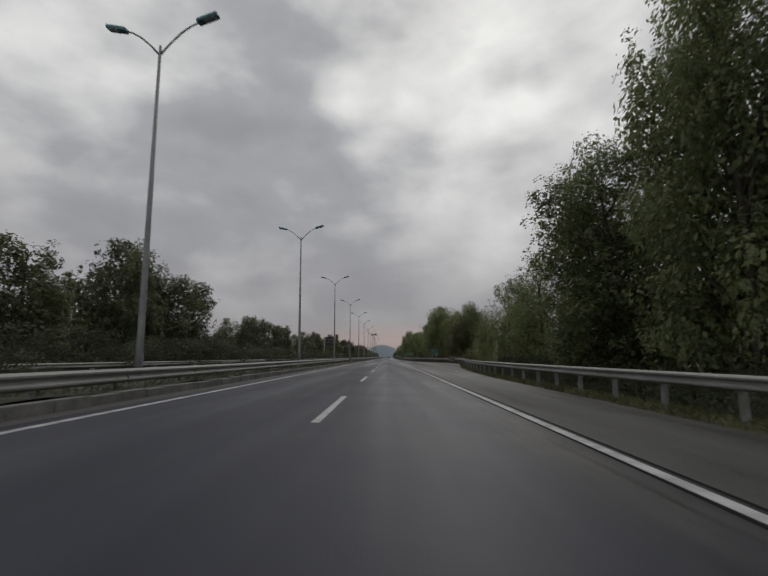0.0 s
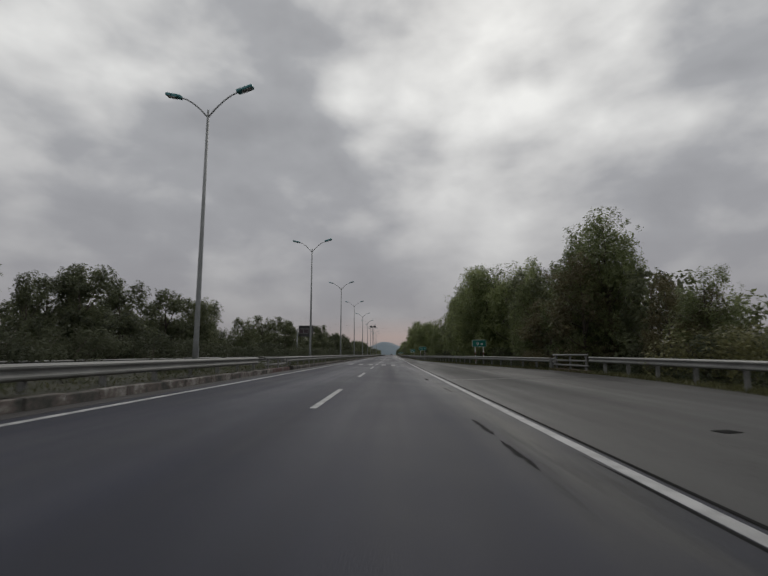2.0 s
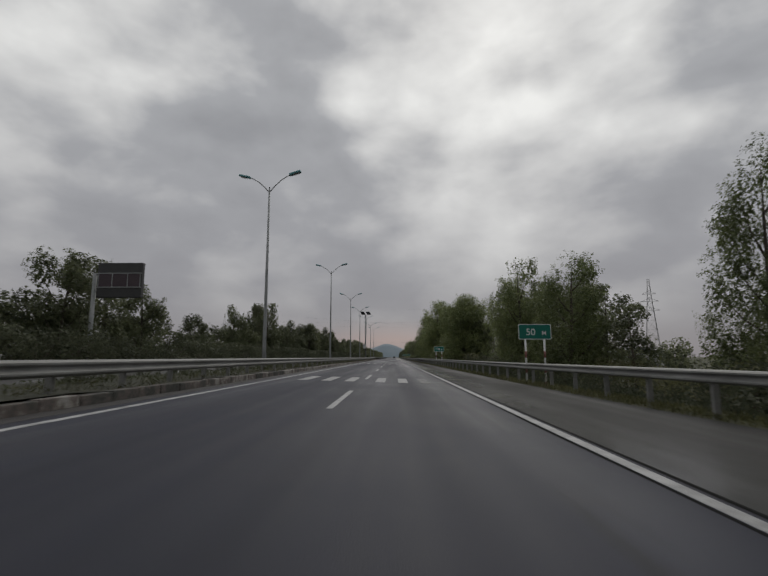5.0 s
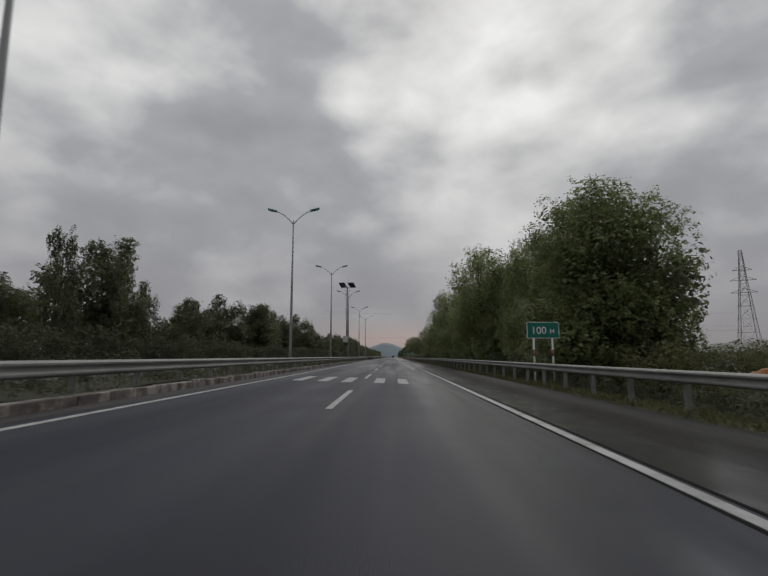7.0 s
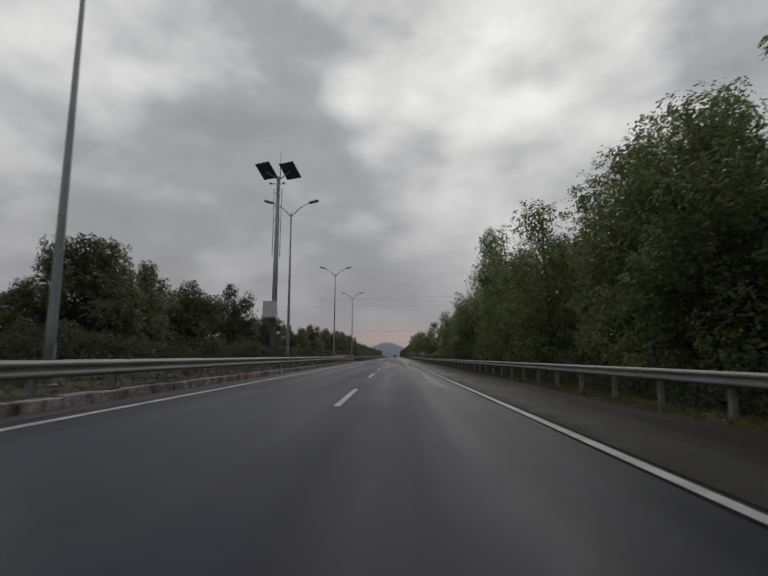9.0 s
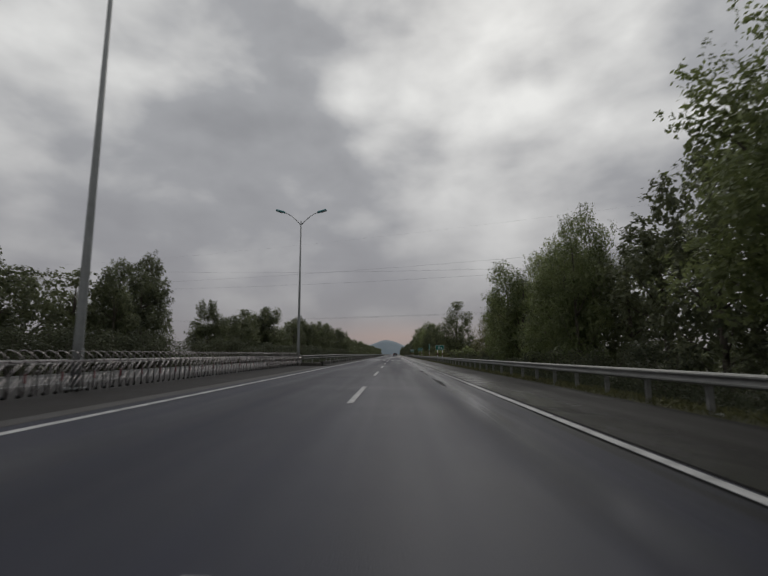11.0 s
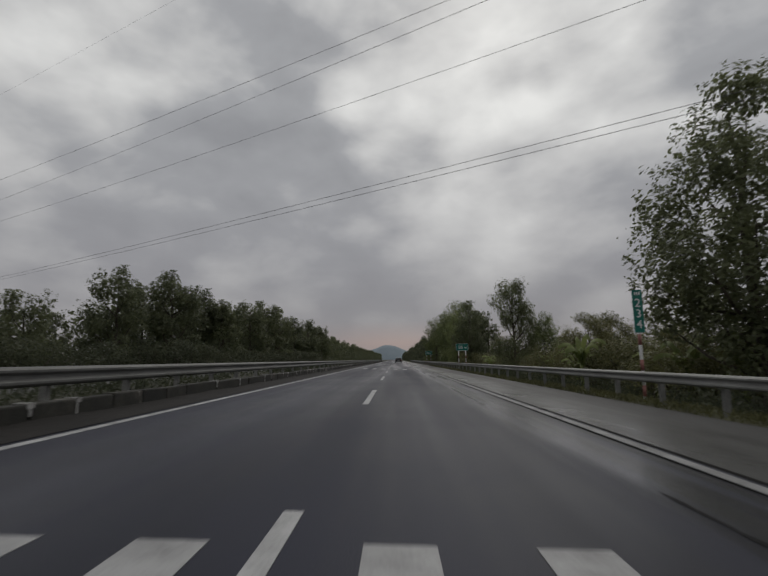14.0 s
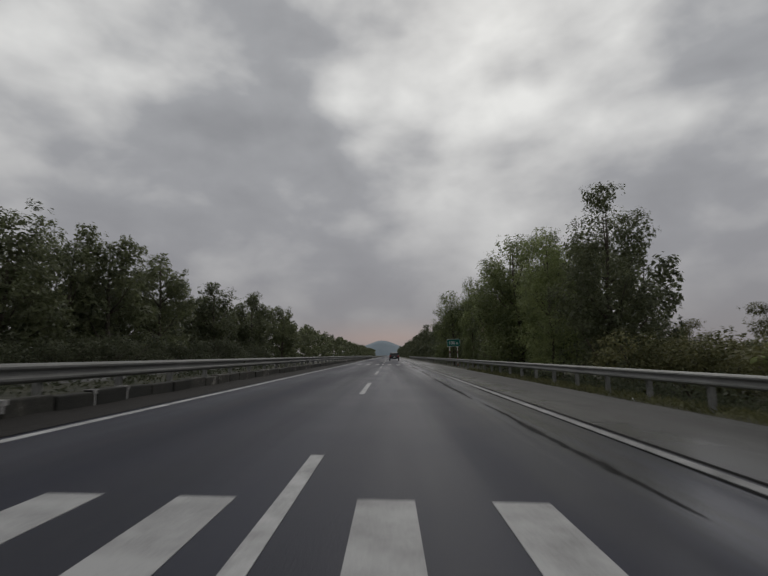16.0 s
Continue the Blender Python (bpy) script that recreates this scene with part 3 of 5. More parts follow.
def far_marking(name, x, y, w, l, label):
    vs = [(x + sx * w / 2, y + sy, far_road_z(x + sx * w / 2) + 0.006 - dz) for dz in (0, 0.012) for sx, sy in ((-1, 0), (1, 0), (1, l), (-1, l))]
    fs = [(0, 1, 2, 3), (0, 4, 5, 1), (1, 5, 6, 2), (2, 6, 7, 3), (3, 7, 4, 0)]
    return tagged(link(name, vs, fs, PAINT), label, "road marking", kind="structure")


far_marking("edge_line_far", -10.2, Y0, 0.14, 700, "white edge line of the opposite carriageway")
far_marking("edge_line_far", -17.7, Y0, 0.14, 700, "white edge line of the opposite carriageway")
for k in range(-1, 40):
    tagged(far_marking("lane_dash", -13.9, 3.0 + 12.73 * k, 0.14, 5.0, "white lane dash of the opposite carriageway"), group="lane dashes")


# ---- trees and plants ----
def leaf_sheet(name, centres, lengths, width, rng, mat, parent, droop=0.25, axis=None, face=None):
    """One mesh of folded four-cornered leaves at the given centres, turned outwards along face where that is given."""
    n = len(centres)
    a = rng.normal(size=(n, 3))
    if axis is not None:
        a = a * 0.55 + axis
    a[:, 2] -= droop
    a /= np.linalg.norm(a, axis=1)[:, None]
    b = np.cross(a, rng.normal(size=(n, 3)))
    b /= np.linalg.norm(b, axis=1)[:, None] + 1e-9
    if face is not None:
        c = face + rng.normal(0, 0.42, size=(n, 3))
        c /= np.linalg.norm(c, axis=1)[:, None] + 1e-9
        a -= c * np.sum(a * c, axis=1)[:, None]
        a /= np.linalg.norm(a, axis=1)[:, None] + 1e-9
        b = np.cross(c, a)
    c = np.cross(a, b)
    ln = lengths[:, None]
    v = np.empty((n, 4, 3))
    v[:, 0] = centres - 0.5 * ln * a
    v[:, 1] = centres + ln * (width * b + 0.06 * c)
    v[:, 2] = centres + 0.5 * ln * a
    v[:, 3] = centres - ln * (width * b - 0.06 * c)
    me = bpy.data.meshes.new(name)
    me.vertices.add(4 * n)
    me.vertices.foreach_set("co", v.reshape(-1).astype(np.float32))
    me.loops.add(4 * n)
    me.loops.foreach_set("vertex_index", np.arange(4 * n, dtype=np.int32))
    me.polygons.add(n)
    me.polygons.foreach_set("loop_start", np.arange(0, 4 * n, 4, dtype=np.int32))
    me.polygons.foreach_set("loop_total", np.full(n, 4, dtype=np.int32))
    me.materials.append(mat)
    me.update()
    me.validate()
    ob = new(name, me)
    ob.parent = parent
    return ob


TUFT = 11      # leaves that share a twig


def tree(name, seed, label, category, mat, leaves, leaf, lobes=12, spread=0.27, low=0.06, droop=0.25, lobe=0.125, cone=0.0):
    """A tree ten metres tall: tapered trunk, limbs, and a rounded crown of lobes, each a heap of leaf clumps."""
    rng = np.random.default_rng(seed)
    t = thing(name, 0, 0, 0, label, category)
    h = 10.0
    lean = rng.normal(0, 0.3, 2)
    heads = []
    while len(heads) < lobes:
        best, far = None, -1
        for _ in range(9):
            k = rng.uniform(0, 1)
            u = low + 0.1 + (0.88 - low - 0.1) * k
            w = (spread - 0.07) * h * math.sqrt(max(0.04, 1 - (abs(k - 0.42) / 0.62) ** 2.2))
            w *= 1 - cone * max(0, k - 0.2)
            th = rng.uniform(0, 2 * math.pi)
            r = w * math.sqrt(rng.uniform(0.15, 1.0))
            c = np.array((r * math.cos(th) + lean[0] * u, r * math.sin(th) + lean[1] * u, u * h))
            d = min([np.linalg.norm(c - q) for q in heads] or [9])
            if d > far:
                best, far = c, d
        heads.append(best)
    cs, rs, big = [], [], []
    for c in heads:
        rr = lobe * h * rng.uniform(0.8, 1.2)
        big.append(rr)
        for _ in range(8):
            d = rng.normal(size=3)
            d[:2] += 0.5 * c[:2] / (np.linalg.norm(c[:2]) + 0.4)
            d[2] += 0.25
            d /= np.linalg.norm(d)
            cs.append(c + d * rr * rng.uniform(0.55, 1.0))
            rs.append(rr * rng.uniform(0.32, 0.55))
    path = [(lean[0] * q + rng.normal(0, 0.05), lean[1] * q + rng.normal(0, 0.05), q * h - (0.5 if q == 0 else 0)) for q in (0, 0.12, 0.3, 0.5, 0.7, 0.9)]
    runs = [(path, [0.17, 0.15, 0.125, 0.095, 0.06, 0.02])]
    for c in heads:
        z0 = max(0.8, c[2] - h * rng.uniform(0.1, 0.24))
        q = z0 / h
        p0 = np.array((lean[0] * q, lean[1] * q, z0))
        mid = p0 * 0.45 + c * 0.55 + np.array((0, 0, -0.25))
        runs.append(([tuple(p0), tuple(mid), tuple(c)], [0.06, 0.04, 0.012]))
    tubes("trunk", runs, BARK, t, sides=6)
    core = int(leaves * 0.34)
    wts = np.array(rs) ** 2
    pick = rng.choice(len(cs), size=leaves, p=wts / wts.sum())
    d = rng.normal(size=(leaves, 3))
    d /= np.linalg.norm(d, axis=1)[:, None]
    rad = np.array(rs)[pick] * rng.uniform(0.3, 1.0, leaves) ** 0.5 * rng.choice([1.0, 1.0, 1.0, 1.08], leaves)
    pts = np.array(cs)[pick] + d * rad[:, None]
    tuft = np.repeat(np.arange(0, leaves, TUFT), TUFT)[:leaves]
    pts, d = pts[tuft] + rng.normal(0, 0.09, size=(leaves, 3)), d[tuft]
    size = leaf * rng.uniform(0.6, 1.35, leaves)
    hp = rng.integers(0, lobes, core)
    pts[:core] = np.array(heads)[hp] + d[:core] * (np.array(big)[hp] * 0.8 * rng.uniform(0.1, 1, core) ** 0.45)[:, None]
    size[:core] *= 1.55
    pts[:, 2] *= 10.0 / np.percentile(pts[core:, 2], 99.6)
    pts[:, :2] *= 2.75 / np.percentile(np.linalg.norm(pts[core:, :2], axis=1), 97.5)
    stray = pts[:, 2] > 10.15
    pts[stray] = pts[::-1][stray]
    out = d + np.array((0, 0, 0.75))
    leaf_sheet("crown", pts, size, 0.26, rng, mat, t, droop=droop, axis=d * 0.4, face=out)
    return t


def bush(name, seed, label, mat, leaves, leaf, wide=1.3):
    """A shrub two metres tall, with several stems and leaves to the ground."""
    rng = np.random.default_rng(seed)
    t = thing(name, 0, 0, 0, label, "shrub")
    cs = [np.array((rng.normal(0, 0.5 * wide), rng.normal(0, 0.5 * wide), rng.uniform(0.3, 1.55))) for _ in range(14)]
    rs = [rng.uniform(0.35, 0.6) for _ in cs]
    tubes("woody_base", [([(c[0] * 0.2, c[1] * 0.2, -0.2), (c[0] * 0.6, c[1] * 0.6, c[2] * 0.6), tuple(c)], [0.03, 0.02, 0.008]) for c in cs[:7]], BARK, t, sides=5)
    pick = rng.integers(0, len(cs), leaves)
    d = rng.normal(size=(leaves, 3))
    d /= np.linalg.norm(d, axis=1)[:, None]
    pts = np.array(cs)[pick] + d * (np.array(rs)[pick] * rng.uniform(0.3, 1.0, leaves) ** 0.45)[:, None]
    pts[:, 2] = np.abs(pts[:, 2])
    leaf_sheet("foliage", pts, leaf * rng.uniform(0.6, 1.4, leaves), 0.26, rng, mat, t, axis=d * 0.4, face=d + np.array((0, 0, 0.35)))
    return t


def banana_plant(seed):
    """A banana plant: a thick pseudostem and long arching, split leaves."""
    rng = np.random.default_rng(seed)
    t = thing("banana_plant", 0, 0, 0, "pale green banana plant with arching torn leaves", "plant")
    tubes("pseudostem", [([(0, 0, -0.3), (0.02, 0, 0.6), (0.05, 0.02, 1.3)], [0.11, 0.1, 0.06])], BANANA, t, sides=8)
    for i in range(9):
        th = i * 2.4 + rng.normal(0, 0.2)
        length, rise = rng.uniform(1.2, 1.9), rng.uniform(0.9, 1.9)
        vs, fs = [], []
        n = 9
        for j in range(n + 1):
            s = j / n
            r = length * s * (0.3 + 0.35 * s)
            z = 1.2 + rise * math.sin(s * 1.9) - 0.25 * s * s
            w = 0.02 + 0.2 * math.sin(math.pi * min(1, s * 0.96 + 0.06)) * (0.75 + 0.25 * rng.uniform(-1, 1))
            for k, dz in ((-1, -0.07), (0, 0.03), (1, -0.07)):
                vs.append((r * math.cos(th) - k * w * math.sin(th), r * math.sin(th) + k * w * math.cos(th), z + dz * (1 + s)))
        for j in range(n):
            for k in (0, 1):
                a = 3 * j + k
                fs.append((a, a + 1, a + 4, a + 3))
        link("leaf", vs, fs, BANANA, t, smooth=True)
    return t


def place(proto, used, x, y, z, size, wide=1.0, turn=0.0, group=""):
    m = Matrix.Translation((x, y, z)) @ Matrix.Rotation(turn, 4, "Z") @ Matrix.Diagonal((size * wide, size * wide, size, 1))
    if proto.name not in used:
        used.add(proto.name)
        proto.matrix_basis = m
        ob = proto
    else:
        ob = copy_thing(proto, m)
        ob.matrix_basis = m
    if group:
        ob["group"] = group
    return ob


USED = set()
rng_place = random.Random(11)
NEAR = [tree("tree", 20 + i, "dense dark green broadleaf roadside tree", "tree", LEAF_LIFTED, 24000, 0.12, lobes=13 + i, spread=0.27 + 0.01 * (i % 3), low=0.02, lobe=0.15, cone=0.3 * (i % 2)) for i in range(4)]
BROWN = [tree("tree", 40 + i, "dark olive-brown roadside tree with drooping leaves", "tree", LEAF_BROWN, 18000, 0.12, lobes=15, spread=0.28, low=0.0, droop=0.9, lobe=0.12) for i in range(2)]
MIDDLE = [tree("tree", 60 + i, "dark green tree behind the roadside row", "tree", LEAF, 13000, 0.175, lobes=12, spread=0.28, low=0.0, lobe=0.145) for i in range(4)]
BACK = [tree("tree", 65 + i, "dark green tree in the second row", "tree", LEAF, 5500, 0.24, lobes=14, spread=0.28, low=0.0, lobe=0.13) for i in range(2)]
SINGLE = [tree("tree", 70 + i, "dense dark green broadleaf tree standing alone", "tree", LEAF, 26000, 0.125, lobes=20, spread=0.32, low=0.05, lobe=0.13, cone=0.4) for i in range(2)]
AIRY = [tree("tree", 80 + i, "grey-green feathery tree with sparse leaves", "tree", LEAF_OLIVE, 15000, 0.115, lobes=11, spread=0.24, low=0.05, lobe=0.12, droop=0.6) for i in range(2)]
THIN = tree("tree", 90, "thin tall shrub with tufts of drooping leaves", "tree", LEAF_BUSH, 1500, 0.22, lobes=7, spread=0.2, low=0.4, lobe=0.05, droop=1.2)
BUSH = [bush("bush", 100 + i, "dark green roadside bush", LEAF_BUSH, 2300, 0.105) for i in range(3)]
BUSH_OLIVE = [bush("bush", 110 + i, "olive scrub bush behind the guardrail", LEAF_OLIVE, 3000, 0.09) for i in range(2)]
BANANAS = [banana_plant(120 + i) for i in range(2)]

# height of the roadside row along the near side, by stretch
ROW_A = ((6, 13), (14, 15.2), (20, 15.2), (24, 13.2), (28, 11.6), (32, 9.6), (36, 8), (40, 5.6), (44, 7), (48, 7.7), (52, 4.6), (56, 2.4), (60, 3.2), (64, 5), (68, 4), (72, 6.3), (76, 8), (84, 9.2), (90, 9.9), (96, 10.2))
ROW_B = ((99, 10.6), (102, 12), (107, 12.2), (116, 12), (120, 12), (124, 11.3), (128, 10), (133, 8.9), (138, 7), (141, 5), (143, 4), (145, 2.4), (149.5, 2.4), (152, 5.6), (160, 8.2), (168, 9.7), (176, 9.8), (185, 9.4), (187, 2.0), (196.5, 2.0), (198.5, 7.4), (201, 10))
ROW_C = ((204, 10.5), (212, 10.9), (216, 10.2), (224, 10.4), (226, 12), (229, 15.6), (235, 15.6), (238, 12), (240, 9.4), (248, 9.9), (256, 10.8), (264, 10.8), (272, 11.6), (280, 12.4), (288, 12.8), (296, 12.2), (303, 11), (308, 10.2), (316, 9.9), (324, 10), (328, 9.4), (330.5, 8.6), (332, 5.2), (335.5, 5.2), (337, 7.9), (342, 7.9))
ROW_D = ((428, 9), (432, 9.6), (440, 10.5), (456, 11.3), (480, 12))
ROW = ROW_A + ROW_B + ROW_C


def row_tree(proto, x, y, h, radius, group):
    """A tree whose top stands h above the road and whose crown is about radius wide."""
    z = land_z(x, y) - 0.05
    size = (h - z) / 10.0
    return place(proto, USED, x, y, z, size, radius / (2.75 * size), rng_place.uniform(0, 6.28), group)


def lowest(table, y, reach):
    return min(lerp_table(table, y + reach * k) for k in (-1, -0.6, -0.3, 0, 0.3, 0.6, 1))


# the trees that make the outline of the row: along the road, across it, top above the road, crown radius
ROW_TREES_A = ((15.5, 11.9, 17, 3.2), (18.5, 12.8, 17, 3.7), (23, 11.4, 11.5, 4.2), (26, 11.4, 13.5, 2.8), (35, 11.4, 8.5, 2.8), (41, 12.6, 5.5, 2.1), (45.5, 11.4, 7.9, 2.1), (48.5, 13.8, 9.1, 2.8), (62, 12.6, 7, 1.5), (69.5, 13.8, 4.7, 1.5), (72.5, 13.8, 4.9, 1.5), (78.5, 13.8, 10, 2.8), (81.5, 13.8, 10, 3.5), (90.5, 12.6, 9.2, 2.1), (93.5, 13.8, 10.1, 1.5), (101.5, 13.4, 11.0, 3.9), (105.5, 11.4, 10.4, 3.5), (105.5, 13.8, 11.8, 4.2), (108.5, 11.4, 11.7, 4.2), (113, 12.6, 13, 4.2), (116, 11.4, 12.3, 3.5))
ROW_TREES_B = ((122, 11.4, 11.5, 2.8), (125, 13.8, 14.1, 4.2), (126.5, 11.4, 9.9, 3.5), (132.5, 11.4, 10.5, 2.1), (134, 12.6, 10.8, 3.5), (143, 13.8, 9.3, 2.1), (156.5, 11.4, 7.8, 2.8), (159.5, 13.8, 8.3, 1.5), (167, 11.4, 9.7, 2.8), (171.5, 11.4, 8.6, 2.1), (203, 11.4, 11.2, 4.2), (203, 12.6, 11.3, 4.2), (206, 11.4, 11, 4.2), (216.5, 11.4, 10.9, 2.8), (219.5, 13.8, 12.6, 4.2), (221, 11.4, 9.8, 1.5), (225.5, 11.4, 12.1, 2.8), (228.8, 10, 13.3, 4.4), (234.5, 11.4, 13.8, 4.2), (243.5, 11.4, 10.7, 3.5))
ROW_TREES_C = ((246.5, 12.6, 11.7, 4.2), (248, 13.8, 13.2, 4.2), (251, 12.6, 12, 3.5), (261.5, 11.4, 12.3, 4.2), (272, 11.4, 13.7, 4.2), (281, 11.4, 15.6, 2.1), (290, 11.4, 11.4, 4.2), (308, 11.4, 9.9, 2.1), (311, 11.4, 8.9, 2.8), (311, 13.8, 11.7, 2.1), (315.5, 12.6, 10.3, 2.8), (321.5, 11.4, 8.8, 3.5), (323, 13.8, 10.6, 2.8), (324.5, 11.4, 10.3, 2.8), (336.5, 13.8, 5.5, 2.1), (339.5, 12.6, 9.2, 1.5), (339.5, 13.8, 8.6, 2.1), (342.5, 13.8, 10, 1.5), (442, 13.8, 11.4, 2.8), (445, 11.4, 11.6, 4.2))
ROW_TREES_D = ((449.5, 11.4, 12.6, 4.2), (476.5, 12.6, 13, 2.1), (490, 11.4, 12.6, 4.2))
ROW_TREES = ROW_TREES_A + ROW_TREES_B + ROW_TREES_C + ROW_TREES_D
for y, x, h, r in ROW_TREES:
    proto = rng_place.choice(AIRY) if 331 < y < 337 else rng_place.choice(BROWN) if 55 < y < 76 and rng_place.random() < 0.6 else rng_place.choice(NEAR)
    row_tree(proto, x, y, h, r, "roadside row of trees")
# lower trees that close the row between them
for table, a, b in ((ROW, 5, 342), (ROW_D, 430, 480)):
    y = a
    while y < b:
        h = lowest(table, y, 2.2) * rng_place.uniform(0.78, 0.96)
        if h > 3.8:
            x = 14.2 + rng_place.uniform(-0.5, 0.7)
            proto = rng_place.choice(AIRY) if 331 < y < 335.8 else rng_place.choice(BROWN) if 62 < y < 100 and rng_place.random() < 0.6 or rng_place.random() < 0.1 else rng_place.choice(BACK)
            row_tree(proto, x, y, h, min(2.8, 0.2 * h + 0.9) * rng_place.uniform(0.9, 1.08), "roadside row of trees")
            y += rng_place.uniform(4.2, 5.4)
        else:
            x = 12.9 + rng_place.uniform(-0.3, 0.8)
            place(rng_place.choice(BUSH_OLIVE), USED, x, y, land_z(x, y), h * 0.42, 1.2, rng_place.uniform(0, 6.28), "scrub")
            y += 2.2
# singles that stand clear of the row
for x, y, h, r, proto in ((11.9, 369.2, 10.9, 3.9, SINGLE[0]), (10.5, 397.0, 8.4, 2.4, SINGLE[1]), (13.2, 396.8, 5.2, 1.7, NEAR[3]), (11.1, 427, 9.8, 2.9, SINGLE[0]), (9.9, 432.5, 9.1, 2.3, NEAR[3]), (14, 336, 6.5, 2.4, AIRY[1]), (13.6, 346.5, 6.4, 2.3, AIRY[0]),
                         (14.6, 401, 5.0, 0.9, THIN), (17, 413, 6.1, 1.0, THIN), (12.2, 78.5, 7.2, 2.6, BROWN[0]), (11.9, 84, 5.0, 2.4, BROWN[1]), (14.2, 359, 3.7, 2.0, AIRY[0]), (15.8, 363, 4.0, 2.0, AIRY[1]), (17.6, 360, 4.2, 2.1, AIRY[0]), (12.2, 384, 3.9, 1.9, AIRY[0]), (12.6, 411, 3.7, 1.8, AIRY[1]), (15.2, 388, 4.3, 2.0, AIRY[1]), (14.6, 376, 4.2, 1.9, AIRY[0])):
    row_tree(proto, x, y, h, r, "roadside row of trees" if h > 8 else "scrub trees")
# scrub, bananas and airy trees of the open stretch
for y in rows(343, 428, 3.0):
    x = 13.2 + rng_place.uniform(-0.6, 2.5)
    z = land_z(x, y)
    place(rng_place.choice(BUSH_OLIVE), USED, x, y + rng_place.uniform(-1, 1), z, rng_place.uniform(1.2, 1.8), 1.2, rng_place.uniform(0, 6.28), "scrub")
    x = 17 + rng_place.uniform(-1, 3)
    place(rng_place.choice(AIRY), USED, x, y + rng_place.uniform(-1.5, 1.5), land_z(x, y), rng_place.uniform(0.34, 0.47), 1.3, rng_place.uniform(0, 6.28), "scrub trees")
for x, y, s in ((9.6, 379, 1.05), (11.5, 385, 1.0), (10.4, 382, 0.75), (11.2, 372.5, 1.0), (10.9, 362, 1.0), (10.2, 349, 1.1), (11.4, 346, 1.0), (10.0, 406.5, 0.75), (10.8, 409.5, 0.8)):
    place(rng_place.choice(BANANAS), USED, x, y, land_z(x, y), s, 1.0, rng_place.uniform(0, 6.28), "banana plants")
for y in rows(335, 418, 7):
    x = 11.6 + rng_place.uniform(-0.7, 1.0)
    yy = y + rng_place.uniform(-1.6, 1.6)
    if min(abs(yy - q) for q in (355.6, 366, 395.5, 404.8)) > 1.5:
        place(rng_place.choice(BANANAS), USED, x, yy, land_z(x, yy), rng_place.uniform(0.75, 1.15), 1.0, rng_place.uniform(0, 6.28), "banana plants")
for k in range(26):
    x, y = rng_place.uniform(11.2, 14.5), rng_place.uniform(372, 426)
    if abs(y - 397.5) > 2:
        place(rng_place.choice(BUSH_OLIVE), USED, x, y, land_z(x, y), rng_place.uniform(1.1, 1.75), 1.15, rng_place.uniform(0, 6.28), "scrub")
# undergrowth at the foot of the row
for y in rows(4, 340, 3.4):
    if 186 < y < 201 or 96 < y < 101 or 43 < y < 68 or 143 < y < 151:
        continue
    e = max(edge_x(y) + 3.4, 9.6)
    x = e + rng_place.uniform(0, 1.6)
    place(rng_place.choice(BUSH), USED, x, y + rng_place.uniform(-0.8, 0.8), land_z(x, y), rng_place.uniform(0.75, 1.3), 1.15, rng_place.uniform(0, 6.28), "undergrowth")

# height of the trees beyond the opposite carriageway, by stretch
FAR_A = ((0, 10), (32, 9.8), (36, 8.8), (40, 9.3), (44, 10.6), (48, 11.3), (56, 10.4), (64, 9.5), (68, 7), (72, 4.4), (76, 5.3), (84, 6.8), (92, 8), (104, 7.8), (116, 7.2), (120, 6.5), (124, 5.8), (128, 6.4), (132, 6.4), (136, 5.5))
FAR_B = ((140, 6.2), (144, 7.2), (160, 7.8), (172, 8), (180, 6.8), (188, 5.2), (192, 5.5), (200, 7.4), (205, 8), (208, 6.7), (212, 9), (220, 9.3), (224, 7), (232, 6.3), (240, 7.4), (248, 9), (253, 9.2), (259, 6.4), (263, 9.6))
FAR_C = ((268, 10.4), (280, 10.2), (296, 11), (304, 10.5), (312, 9.5), (327, 9.2), (340, 5.7), (344, 7.6), (350, 6.4), (356, 7.2), (368, 9.2), (376, 9), (380, 7), (386, 5.2), (391, 5.8), (396, 8.8), (406, 11.4), (417, 11.4), (421, 10.8), (424, 10.4), (430, 10.8), (448, 11), (480, 11.4), (505, 12.4))
FAR_ROW = FAR_A + FAR_B + FAR_C
FAR_TREES_A = ((33.5, -26.5, 10, 4), (44, -24.5, 11.7, 4), (48.5, -26.5, 12.9, 4), (53, -24.5, 10.6, 4), (57.5, -24.5, 10.4, 4), (68, -24.5, 4.9, 1.6), (78.5, -26.5, 7.4, 2.3), (81.5, -24.5, 6.7, 1.6), (86, -26.5, 7.6, 2.3), (87.5, -24.5, 8.4, 3.1), (90.5, -26.5, 9, 2.3), (96.5, -26.5, 8.6, 3.1), (105.5, -26.5, 8.8, 3.1), (108.5, -24.5, 8.3, 3.1), (111.5, -24.5, 8.4, 2.3), (117.5, -26.5, 8.9, 3.1), (128, -24.5, 7.3, 2.3), (132.5, -24.5, 6.2, 1.6), (137, -24.5, 4.7, 1.6), (141.5, -24.5, 8.5, 3.1))
